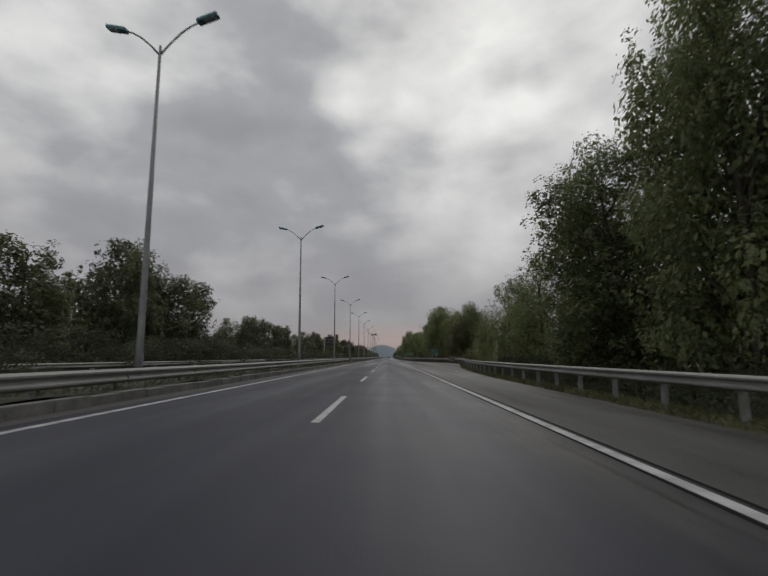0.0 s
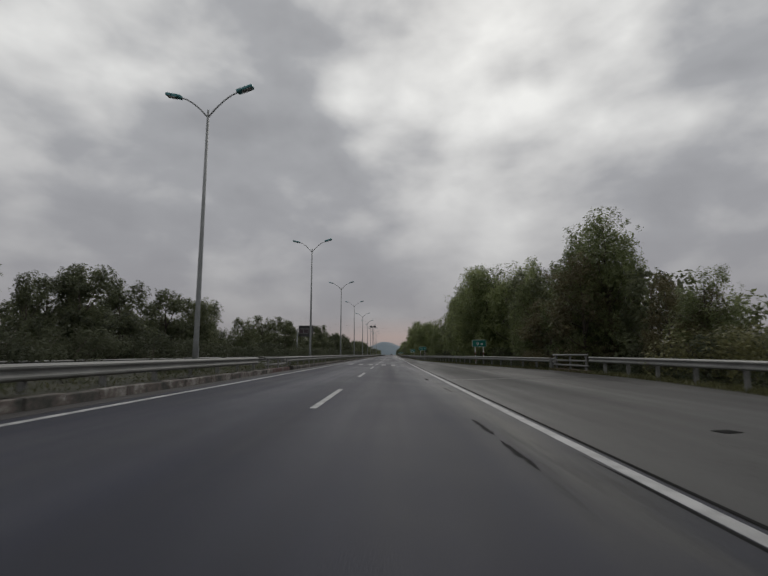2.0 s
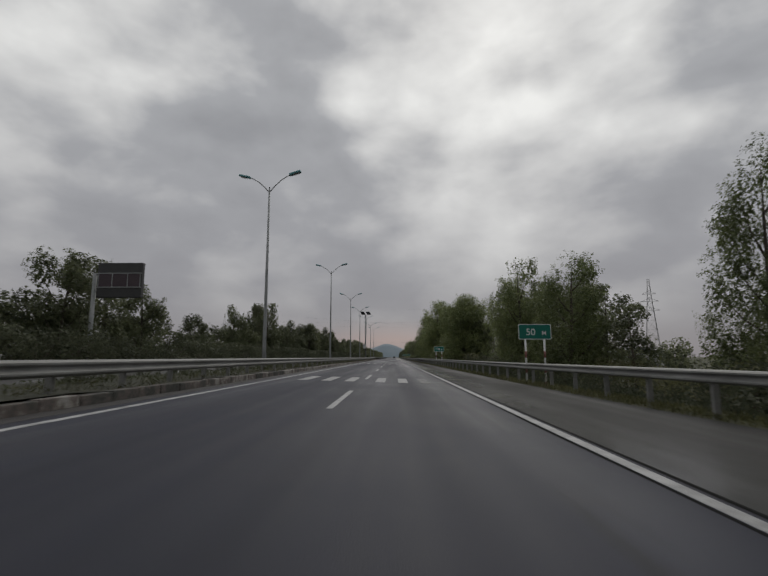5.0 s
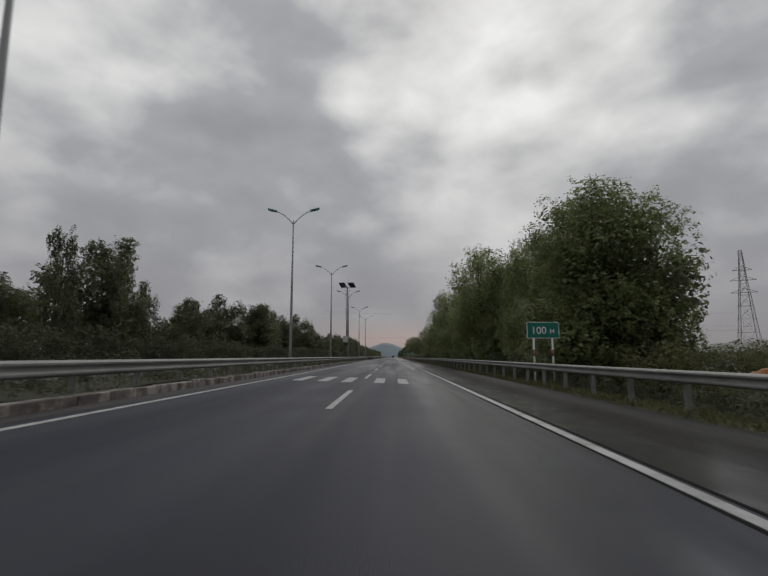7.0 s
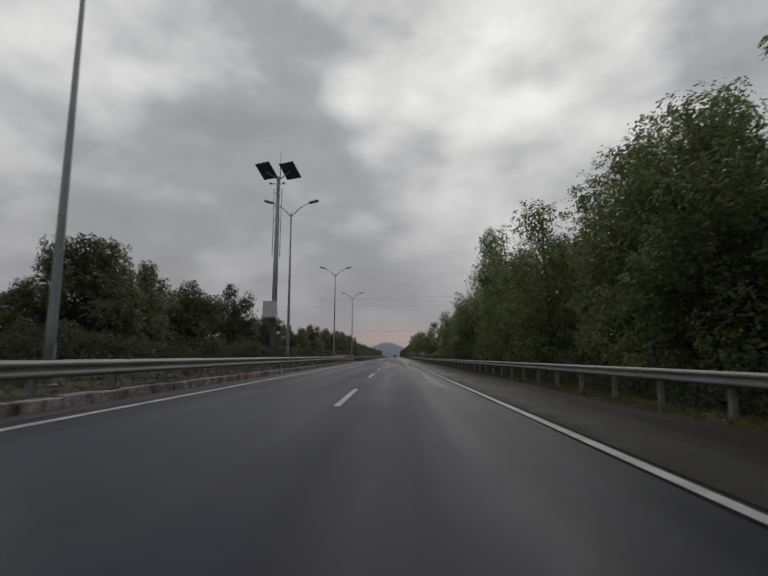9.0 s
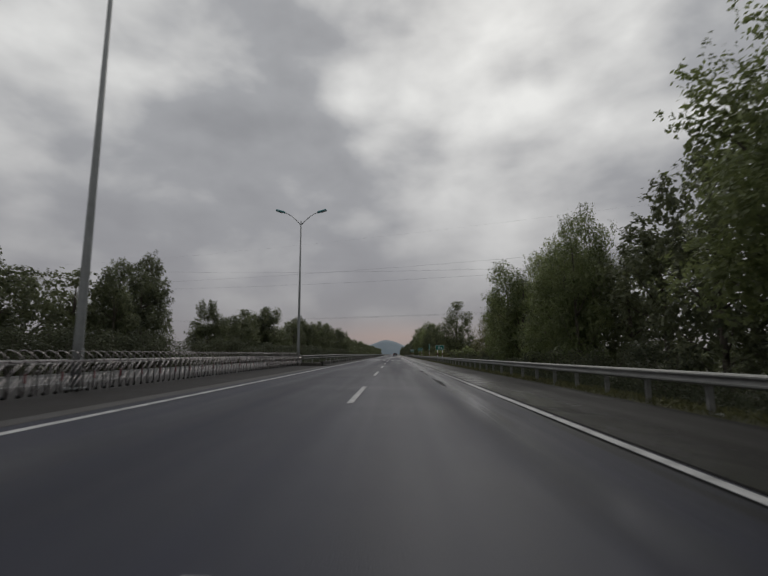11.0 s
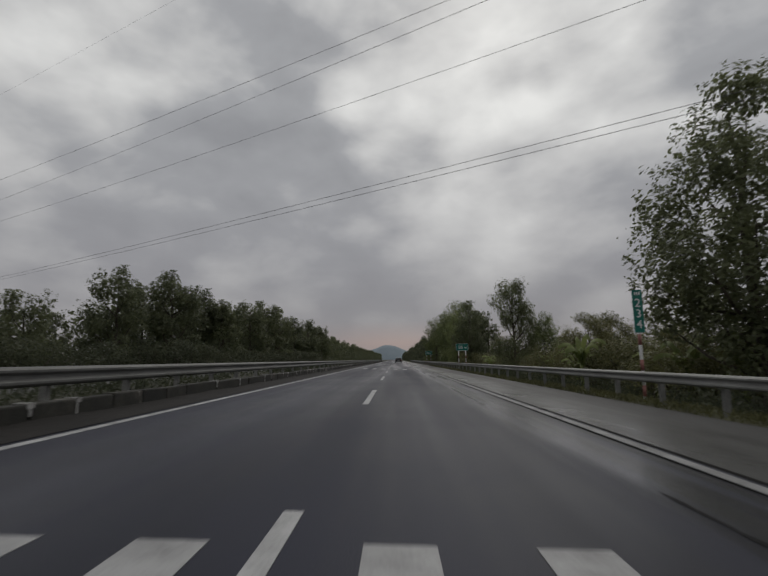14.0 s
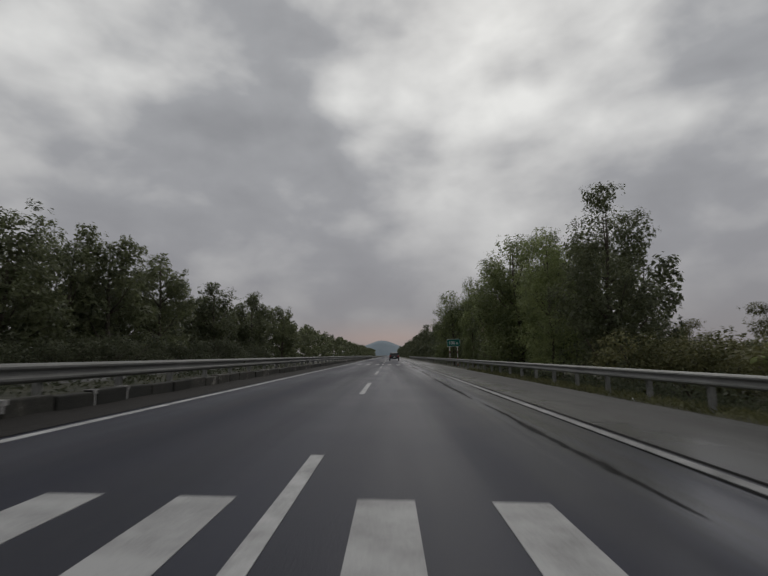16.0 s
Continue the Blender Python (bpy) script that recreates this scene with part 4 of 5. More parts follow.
FAR_TREES_B = ((150.5, -24.5, 9, 2.3), (159.5, -24.5, 9, 3.1), (162.5, -24.5, 9.1, 3.1), (171.5, -24.5, 8.2, 3.1), (183.5, -24.5, 6.3, 2.3), (204.5, -26.5, 9.8, 2.3), (206, -24.5, 6.4, 2.3), (210.5, -24.5, 10.8, 1.6), (218, -24.5, 11.3, 3.1), (219.5, -26.5, 11.7, 4), (222.5, -24.5, 8.3, 1.6), (234.5, -24.5, 7.8, 2.3), (237.5, -26.5, 8.6, 3.1), (240.5, -24.5, 7.3, 2.3), (251, -26.5, 10.6, 4), (260, -26.5, 6.5, 2.3), (263, -26.5, 10.4, 2.3), (264.5, -24.5, 10.7, 4), (267.5, -24.5, 11.1, 4), (273.5, -24.5, 10.4, 3.1))
FAR_TREES_C = ((285.5, -24.5, 10.4, 4), (299, -24.5, 11.7, 4), (318.5, -24.5, 9.5, 2.3), (323, -24.5, 10, 3.1), (327.5, -26.5, 12.1, 2.3), (344, -26.5, 8.7, 2.3), (344, -24.5, 6.2, 1.6), (347, -24.5, 6.9, 2.3), (353, -24.5, 6.8, 2.3), (356, -24.5, 8.2, 3.1), (371, -26.5, 10.4, 4), (371, -24.5, 10.2, 3.1), (377, -24.5, 6.8, 2.3), (383, -24.5, 5.8, 2.3), (393.5, -24.5, 9.7, 3.1), (404, -24.5, 11.2, 4), (417.5, -26.5, 11.2, 4), (417.5, -24.5, 9.5, 3.1), (428, -26.5, 9.5, 3.1), (431, -24.5, 10.6, 4))
FAR_TREES_D = ((440, -26.5, 12.1, 3.1), (443, -24.5, 11.8, 4), (452, -24.5, 12.3, 4), (468.5, -24.5, 11.1, 4), (486.5, -24.5, 12.4, 4), (509, -24.5, 12.4, 4))
FAR_TREES = FAR_TREES_A + FAR_TREES_B + FAR_TREES_C + FAR_TREES_D
for y, x, h, r in FAR_TREES:
    row_tree(rng_place.choice(MIDDLE), x, y, h, r, "trees beyond the opposite carriageway")
y = 3.0
while y < 505:
    if not 330.5 < y < 341.5:
        x = -27.5 + rng_place.uniform(-0.6, 0.6)
        h = lowest(FAR_ROW, y, 2.4) * rng_place.choice((0.8, 0.88, 0.95))
        row_tree(rng_place.choice(BACK), x, y, h, min(3.0, 0.26 * h + 0.8), "trees beyond the opposite carriageway")
    y += rng_place.uniform(4.0, 5.2)
for y in rows(4, 470, 2.7):
    if 325 < y < 334:
        continue
    x = -20.9 + rng_place.uniform(-0.6, 0.5)
    place(rng_place.choice(BUSH), USED, x, y + rng_place.uniform(-0.8, 0.8), land_z(x, y), rng_place.uniform(1.25, 1.85), 1.2, rng_place.uniform(0, 6.28), "hedge beyond the opposite carriageway")
# low clipped shrubs along the median
y = 6.0
while y < 282:
    if not 70 < y < 80:
        x = -7.9 + rng_place.uniform(-0.6, 0.3)
        place(rng_place.choice(BUSH), USED, x, y, median_z(x, y) - 0.02, rng_place.uniform(0.2, 0.3), 1.5, rng_place.uniform(0, 6.28), "median shrubs")
    y += rng_place.uniform(2.5, 6.5)
# wood behind the rows, and running on towards the hill on each side
def wood(name, seed, label, spots, clumps, per, leaf):
    """Leaf masses of many trees in one sheet: spots of (x, y, top, radius)."""
    rng = np.random.default_rng(seed)
    cs, rs = [], []
    for x, y, top, r in spots:
        for k in range(clumps):
            u = (k + rng.uniform(0, 1)) / clumps
            w = r * math.sqrt(max(0.05, 1 - abs(u - 0.42) ** 2 * 2.4))
            th, q = rng.uniform(0, 6.28), math.sqrt(rng.uniform(0, 1))
            cs.append((x + 0.75 * w * q * math.cos(th), y + 0.75 * w * q * math.sin(th), -1.0 + (top + 0.2) * u))
            rs.append(r * rng.uniform(0.32, 0.5))
    n = len(cs) * per
    pick = np.repeat(np.arange(len(cs)), per)
    d = rng.normal(size=(n, 3))
    d /= np.linalg.norm(d, axis=1)[:, None]
    pts = np.array(cs)[pick] + d * (np.array(rs)[pick] * rng.uniform(0.3, 1, n) ** 0.4)[:, None]
    ob = leaf_sheet(name, pts, leaf * rng.uniform(0.6, 1.4, n), 0.26, rng, LEAF, None, axis=d * 0.4, face=d + np.array((0, 0, 0.35)))
    return tagged(ob, label, "woods", kind="stuff")


behind, y = [], 6.0
while y < 338:
    h = 0.85 * lowest(ROW, y, 4)
    if h > 3.8 and not (150 < y < 166 or 184 < y < 207):
        behind.append((17.6 + rng_place.uniform(-0.8, 1.2), y, h, 3.0))
    y += rng_place.uniform(4.5, 6.0)
wood("wood_behind_row", 301, "dark green trees behind the roadside row", behind, 16, 110, 0.36)
behind, y = [], 5.0
while y < 500:
    if not 338 < y < 358:
        behind.append((-31 + rng_place.uniform(-0.8, 0.8), y, 0.8 * lowest(FAR_ROW, y, 4), 3.4))
    y += rng_place.uniform(5.0, 7.0)
wood("wood_behind_hedge", 302, "dark green trees behind the hedge of the opposite carriageway", behind, 14, 100, 0.42)
for side, y, x0 in ((1, 478.0, 13.6), (-1, 502.0, -26.0)):
    spots = []
    while y < 1250:
        spots.append((x0 + side * rng_place.uniform(-0.3, 3.0), y, rng_place.uniform(9.5, 11.8), rng_place.uniform(2.4, 3.3)))
        y += rng_place.uniform(3.0, 4.5) * (1 + (y - 480) / 500)
    wood("far_wood", 303 + side, "dark green roadside wood running towards the hill", spots, 10, 80, 0.66)


def grass_strip(name, label, seed, count, x_of, y_of, z_of, length, mat):
    rng = np.random.default_rng(seed)
    ys = y_of(rng, count)
    xs = np.array([x_of(yy, q) for yy, q in zip(ys, rng.uniform(0, 1, count))])
    zs = np.array([z_of(a, b) for a, b in zip(xs, ys)])
    ln = length * rng.uniform(0.4, 1.3, count)
    pts = np.stack([xs, ys, zs + 0.35 * ln], 1)
    ob = leaf_sheet(name, pts, ln, 0.06, rng, mat, None, droop=0.0, axis=np.tile(np.array((0, 0, 0.9)), (count, 1)))
    return tagged(ob, label, "grass", kind="stuff")


grass_strip("verge_grass", "short yellow-green grass on the verge under the guardrail", 5, 110000, lambda y, q: edge_x(y) - 0.12 + 2.1 * q ** 1.7, lambda r, n: r.uniform(-6, 440, n), land_z, 0.24, GRASS)
grass_strip("median_grass", "short grass and weeds behind the median kerb", 6, 30000, lambda y, q: KERB_X - 0.22 - 2.6 * q ** 1.4,
            lambda r, n: np.concatenate([r.uniform(-6, GAP[0], int(n * 0.9)), r.uniform(GAP[1], 440, n - int(n * 0.9))]), median_z, 0.15, GRASS_DARK)


def weeds(name, label, seed, count, x_of, y0, y1, z_of, tall, leaf, mat):
    """A low uneven mass of weeds: leaves heaped in tufts."""
    rng = np.random.default_rng(seed)
    tufts = count // 45
    ys = rng.uniform(y0, y1, tufts)
    xs = np.array([x_of(q, k) for q, k in zip(ys, rng.uniform(0, 1, tufts))])
    hs = tall * rng.uniform(0.35, 1.1, tufts)
    zs = np.array([z_of(p, q) for p, q in zip(xs, ys)])
    pick = np.repeat(np.arange(tufts), 45)
    n = len(pick)
    u = rng.uniform(0, 1, n)
    pts = np.stack([xs[pick] + rng.normal(0, 0.28, n), ys[pick] + rng.normal(0, 0.4, n), zs[pick] + hs[pick] * u], 1)
    ob = leaf_sheet(name, pts, leaf * rng.uniform(0.6, 1.4, n), 0.16, rng, mat, None, droop=0.0, axis=np.tile(np.array((0, 0, 0.5)), (n, 1)))
    return tagged(ob, label, "weeds", kind="stuff")


weeds("verge_weeds", "dark tangled weeds and scrub behind the guardrail", 15, 95000, lambda y, q: edge_x(y) + 1.1 + 3.2 * q, -6, 440, land_z, 0.9, 0.16, LEAF_BUSH)
weeds("median_weeds", "dull low weeds between the median guardrails", 16, 15000, lambda y, q: -6.3 - 2.9 * q, -6, 283, median_z, 0.32, 0.14, LEAF_BUSH)
weeds("median_weeds", "dull low weeds between the median guardrails", 17, 12000, lambda y, q: -6.3 - 2.9 * q, 315, 440, median_z, 0.5, 0.15, LEAF_BUSH)
far_scrub = [(rng_place.uniform(32, 75), rng_place.uniform(60, 520), rng_place.uniform(1.5, 4.2), rng_place.uniform(2.2, 4.0)) for k in range(110)]
wood("distant_scrub", 310, "low scrub and field trees beyond the roadside row", far_scrub, 7, 90, 0.5)


# ---- kerb ----
def kerb_stones():
    home = thing("median_kerb", 0, 0, 0, "stained concrete kerb with flaking whitewash along the median", "kerb")
    home["kind"] = "structure"
    first, tall, plain = None, None, None
    extra_v, extra_f, dark_v, dark_f = [], [], [], []
    y, n = Y0, 0
    rng = random.Random(3)
    while y < 520:
        if GAP[0] - 1.0 < y < GAP[1] - 0.01 or 72.2 < y < 77.2:
            y += 1.0
            continue
        if tall is None and y > GAP[1]:
            y = GAP[1] + 0.28
        z = road_z(KERB_X, y)
        m = pose(KERB_X - 0.11 + rng.uniform(-0.012, 0.012), y + 0.5, z - 0.30 + rng.uniform(-0.02, 0.015), rng.uniform(-0.6, 0.6), rng.uniform(-1.5, 1.5), rng.uniform(-0.5, 0.5))
        if first is None:
            first = part("kerb_stone", block(0.26, 0.975, 0.5, (0, 0, 0), 0.025), KERB, home)
            first.matrix_basis = m
        elif y > GAP[1] and n < 300:
            if tall is None:
                tall = part("kerb_stone", block(0.26, 0.97, 0.64, (0, 0, 0), 0.03), KERB_DARK, home, "mossy dark concrete kerb block")
                tall.matrix_basis = m
            else:
                twin("kerb_stone", tall, m, home)
            n += 1
        elif y < 36:
            if plain is None:
                plain = part("kerb_stone", block(0.26, 0.985, 0.5, (0, 0, 0), 0.02), KERB_PLAIN, home, "plain grey concrete kerb block")
                plain.matrix_basis = m
            else:
                twin("kerb_stone", plain, m, home)
            n += 1
        elif 2 < y < 150 and n < 300:
            twin("kerb_stone", first, m, home)
            n += 1
        else:
            src, vl, fl = (tall, dark_v, dark_f) if y > GAP[1] else (first, extra_v, extra_f)
            o = len(vl)
            for vtx in src.data.vertices:
                vl.append(tuple(m @ vtx.co))
            fl += [tuple(i + o for i in p.vertices) for p in src.data.polygons]
        y += 1.0
    smears = []
    for k in range(4):
        bm = merge(block(0.2, rng.uniform(0.06, 0.16), 0.016, (-0.1, 0, -0.006), 0.005), block(0.016, rng.uniform(0.03, 0.06), rng.uniform(0.1, 0.3), (0.006, rng.uniform(-0.02, 0.02), 0), 0.005),
                   block(0.016, rng.uniform(0.08, 0.16), 0.07, (0.006, 0.01, 0), 0.005))
        for v in bm.verts:
            if v.co.x > -0.02 and v.co.z > 0.02:
                v.co.z = -v.co.z
            v.co.y *= 1 + 0.5 * noise.noise(v.co * 30 + Vector((k, 0, 0)))
        smears.append(bm)
    smears = [part("mortar_smear", bm, MORTAR, home, "pale mortar run down from the joint") for bm in smears]
    used = set()
    for k in range(100):
        y = GAP[1] + 1.27 + k
        if rng.random() < (0.35 if y < 375 else 0.7):
            pick = rng.randrange(4)
            m = pose(KERB_X + 0.02, y, road_z(KERB_X, y) + 0.345, 0, 0, rng.uniform(-4, 4))
            if pick in used:
                twin("mortar_smear", smears[pick], m, home)
            else:
                smears[pick].matrix_basis = m
                used.add(pick)
    for vl, fl, mat in ((extra_v, extra_f, KERB), (dark_v, dark_f, KERB_DARK)):
        ob = link("kerb_stones", vl, fl, mat, home)
        ob["kind"] = "stuff"


# ---- guardrails ----
W_BEAM = ((0.0, 0.0), (0.05, -0.02), (0.08, -0.05), (0.08, -0.085), (0.025, -0.13), (0.02, -0.155), (0.025, -0.18), (0.08, -0.225), (0.08, -0.26), (0.05, -0.29), (0.0, -0.31))


def beam_mesh(name, a, b, side, parent, mat, tall=1.0):
    """A W-beam from a to b (the top edge), its waves towards side."""
    ring = [(d, z * tall) for d, z in W_BEAM] + [(d - 0.006, z * tall) for d, z in reversed(W_BEAM)]
    vs, n = [], len(ring)
    for p in (a, b):
        for d, z in ring:
            vs.append((p[0] + side * d, p[1], p[2] + z))
    fs = [(i, (i + 1) % n, n + (i + 1) % n, n + i) for i in range(n)]
    fs += [tuple(range(n - 1, -1, -1)), tuple(range(n, 2 * n))]
    return link(name, vs, fs, mat, parent)


def guardrail(label, knots, side, step=2.35, group="guardrails", mat=None, tall=1.0):
    """W-beam sections on posts along knots of (y, x, z of the top edge)."""
    xs, zs = tuple((k[0], k[1]) for k in knots), tuple((k[0], k[2]) for k in knots)
    y, end = knots[0][0], knots[-1][0]
    home = thing("guardrail", 0, 0, 0, label, "guardrail", group)
    post, n = None, 0
    spot = lambda q: (lerp_table(xs, q), q, lerp_table(zs, q))
    while y < end - 0.1:
        y2 = min(y + 2 * step, end)
        a, b = spot(y), spot(y2 - 0.003)
        beam_mesh("beam", a, b, side, home, mat or ZINC, tall)
        for q in ((y + 0.2, y + step + 0.2) if y2 - y > step else (y + 0.2,)):
            p = spot(q)
            if post is None:
                post = part("post", merge(block(0.12, 0.1, 1.25, (0, 0, -1.25), 0.012), block(0.1, 0.09, 0.2, (side * 0.07, 0, -0.27), 0.01)), POST, home)
                post.matrix_basis = pose(p[0] - side * 0.14, q, p[2] - 0.02)
            elif n < 280:
                twin("post", post, pose(p[0] - side * 0.14, q, p[2] - 0.02, random.uniform(-1, 1), random.uniform(-1, 1), 0), home)
            n += 1
        y = y2
    return home


def rail_end(x, y, z, side, turn=0.0):
    """A flared fishtail end piece."""
    t = thing("rail_terminal", x, y, z, "flared galvanised end piece of the guardrail", "guardrail", turn=turn)
    vs, n = [], 7
    for i in range(n + 1):
        s = i / n
        for k in range(6):
            u = k / 5 - 0.5
            vs.append((side * (0.04 + 0.05 * math.cos(u * 12) * (1 - s)), 0.55 * s, -0.155 + u * (0.31 + 0.16 * s * s)))
    fs = [(i * 6 + k, i * 6 + k + 1, i * 6 + k + 7, i * 6 + k + 6) for i in range(n) for k in range(5)]
    me = link("end_plate", vs, fs, ZINC, t)
    md = me.modifiers.new("thick", "SOLIDIFY")
    md.thickness = 0.006
    part("post", block(0.12, 0.1, 1.0, (-side * 0.12, 0.1, -1.0), 0.012), POST, t)
    return t


def end_kerb(y, s):
    ob = part("kerb", block(4.1, 0.26, 0.6, (0, 0, 0), 0.03), KERB_DARK)
    ob.matrix_basis = pose(-7.72, y + s * 0.12, road_z(KERB_X, y) - 0.36)
    tagged(ob, "stained concrete kerb closing the end of the median", "kerb", kind="structure")


kerb_stones()
end_kerb(GAP[0], -1)
end_kerb(GAP[1], 1)
LEFT_TOP = ((-14, 0.80), (20, 0.82), (62, 0.92), (120, 1.0), (235, 0.95), (284, 0.97), (320, 1.03), (400, 0.99), (560, 0.98))
lt = lambda y: lerp_table(LEFT_TOP, y)
guardrail("galvanised guardrail on the grassy median behind the kerb", [(y, -6.0, lt(y)) for y in rows(-13, 71.9, 8)], 1)
guardrail("galvanised guardrail on the grassy median behind the kerb", [(y, -6.0, lt(y)) for y in rows(77.4, 283.5, 10)], 1)
guardrail("galvanised guardrail on the grassy median behind the kerb", [(313.45, -7.1, 0.95), (316, -6.65, 0.98), (320, -6.2, 1.02)] + [(y, -6.0, lt(y)) for y in rows(326, 560, 10)], 1, mat=ZINC_DARKER)
guardrail("galvanised guardrail of the opposite carriageway", [(y, -9.55, lt(y) - 0.06) for y in rows(-13, 283.5, 20)], -1, 4.0, mat=ZINC_DARKER)
guardrail("galvanised guardrail of the opposite carriageway", [(y, -9.55, lt(y) - 0.06) for y in rows(313.6, 500, 20)], -1, 4.0, mat=ZINC_DARKER)
guardrail("outer galvanised guardrail of the opposite carriageway", [(y, -18.6, 0.8) for y in rows(-13, 500, 20)], 1, 4.0)
guardrail("galvanised guardrail beside the hard shoulder, curving out along the lay-by", [(-13, 5.85, 0.70), (15, 5.95, 0.72), (28, 6.3, 0.73), (40, 7.05, 0.75), (48, 7.8, 0.78), (55, 8.8, 0.81), (63, 9.8, 0.86), (73.3, 10.18, 0.9)], -1, tall=0.87)
guardrail("galvanised guardrail tapering back from the lay-by", [(78.3, 9.96, 0.82), (88, 8.95, 0.85), (98, 7.95, 0.86), (112, 7.2, 0.84), (135, 6.25, 0.80), (150, 6.1, 0.765), (190, 6.08, 0.755), (212, 6.06, 0.785), (237, 6.05, 0.78), (300, 6.05, 0.645),
                                                        (325, 6.05, 0.62), (351, 6.05, 0.655), (376, 6.05, 0.62), (400, 6.05, 0.605), (560, 6.05, 0.61)], -1, tall=0.87)
rail_end(9.97, 78.25, 0.82, -1, 180)


def bridge_parapet(x, y, length, z, label, tops, plinth=0.2, tube_r=0.045, turn=0.0):
    """A short bridge rail: painted plinth, slim posts and steel tubes, the top one running past the posts."""
    t = thing("bridge_parapet", x, y, z, label, "parapet", "bridge parapets", turn=turn)
    part("plinth", block(0.3, length, plinth + 0.12, (0, length / 2, -0.12), 0.03), RED_WALL, t, "worn red and white painted concrete plinth")
    for i in range(3):
        part("post", block(0.09, 0.1, tops[-1] - plinth, (0.05, 0.32 + (length - 0.64) * i / 2, plinth - 0.02), 0.015), POST, t)
    for i, h in enumerate(tops):
        if 0 < i < len(tops) - 1:
            for a, b in ((0.24, length / 2 - 0.03), (length / 2 + 0.03, length - 0.24)):
                tubes("tube", [([(0, a, h), (0, b, h)], tube_r)], ZINC, t)
        else:
            tubes("tube", [([(0, 0, h), (0, length, h)], tube_r + 0.005)], ZINC, t)
    return t


bridge_parapet(-5.72, 72.3, 4.8, 0.16, "short bridge rail with two steel tubes on a worn red plinth", (0.4, 0.72))
bridge_parapet(-9.6, 72.3, 4.8, 0.16, "short bridge rail with two steel tubes on a worn red plinth", (0.4, 0.72))
bridge_parapet(10.18, 73.5, 4.6, 0.08, "bridge rail with three steel tubes on a red plinth", (0.35, 0.6, 0.9), 0.14, turn=2.0)


# ---- street lamps ----
def street_lamp():
    t = thing("street_lamp", 0, 0, 0, "tall grey double-armed street lamp with teal heads in the median", "street lamp", "street lamps")
    tubes("pole", [([(0, 0, 0.0), (0, 0, 1.2), (0, 0, 6.0), (0, 0, 11.4)], [0.125, 0.115, 0.085, 0.052])], POLE, t, sides=10)
    part("base_plate", block(0.42, 0.42, 0.05, (0, 0, -0.02), 0.01), POLE, t)
    part("access_door", block(0.012, 0.12, 0.35, (0.118, 0, 0.6), 0.004), POLE, t)
    part("finial", block(0.07, 0.07, 0.22, (0, 0, 11.38), 0.02), POLE, t)
    for s in (-1, 1):
        arm = [(s * 0.02, 0, 11.25), (s * 0.35, 0, 11.62), (s * 0.75, 0, 11.98), (s * 1.1, 0, 12.2), (s * 1.45, 0, 12.33)]
        tubes("arm", [(arm, [0.035, 0.034, 0.033, 0.031, 0.03])], POLE, t, sides=8)
        rot = Matrix.Rotation(-s * radians(15), 3, "Y")
        head = block(0.78, 0.3, 0.14, (s * 0.36, 0, -0.05), 0.05)
        bmesh.ops.rotate(head, cent=(0, 0, 0), matrix=rot, verts=head.verts)
        bmesh.ops.translate(head, vec=(s * 1.38, 0, 12.31), verts=head.verts)
        hd = part("lamp_head", head, HEAD, t, "weathered teal lamp head")
        lens = block(0.44, 0.22, 0.03, (s * 0.44, 0, -0.075), 0.012)
        bmesh.ops.rotate(lens, cent=(0, 0, 0), matrix=rot, verts=lens.verts)
        bmesh.ops.translate(lens, vec=(s * 1.38, 0, 12.31), verts=lens.verts)
        part("lens", lens, GLASSY, hd)
    return t


first_lamp = street_lamp()
LAMP_YS = (15.0, 42.0, 69.2, 97.4, 126.3, 154.6, 185.2, 213.4, 237.7, 262.1, 289.0, 315.6)
first_lamp.matrix_basis = pose(-7.84, LAMP_YS[0], 0.18, 0, 0, -8)
for y in LAMP_YS[1:]:
    copy_thing(first_lamp, pose(-7.84, y, 0.24 if GAP[0] < y < GAP[1] else 0.36, random.uniform(-0.3, 0.3), random.uniform(-0.3, 0.3), (-8 if y < 200 else 0) + random.uniform(-1.5, 1.5)))


# ---- signs ----
def lettering(text, size, x, z, y, parent, mat, name="lettering"):
    cu = bpy.data.curves.new(name, "FONT")
    cu.body, cu.size, cu.extrude, cu.align_x, cu.offset = text, size, 0.002, "CENTER", size * 0.003
    tmp = bpy.data.objects.new(name, cu)
    scene.collection.objects.link(tmp)
    bpy.context.view_layer.update()
    me = bpy.data.meshes.new_from_object(tmp.evaluated_get(bpy.context.evaluated_depsgraph_get()))
    bpy.data.objects.remove(tmp)
    bpy.data.curves.remove(cu)
    me.materials.clear()
    me.materials.append(mat)
    ob = new(name, me)
    ob.parent = parent
    ob.matrix_basis = pose(x, y, z, 90, 0, 0)
    return ob


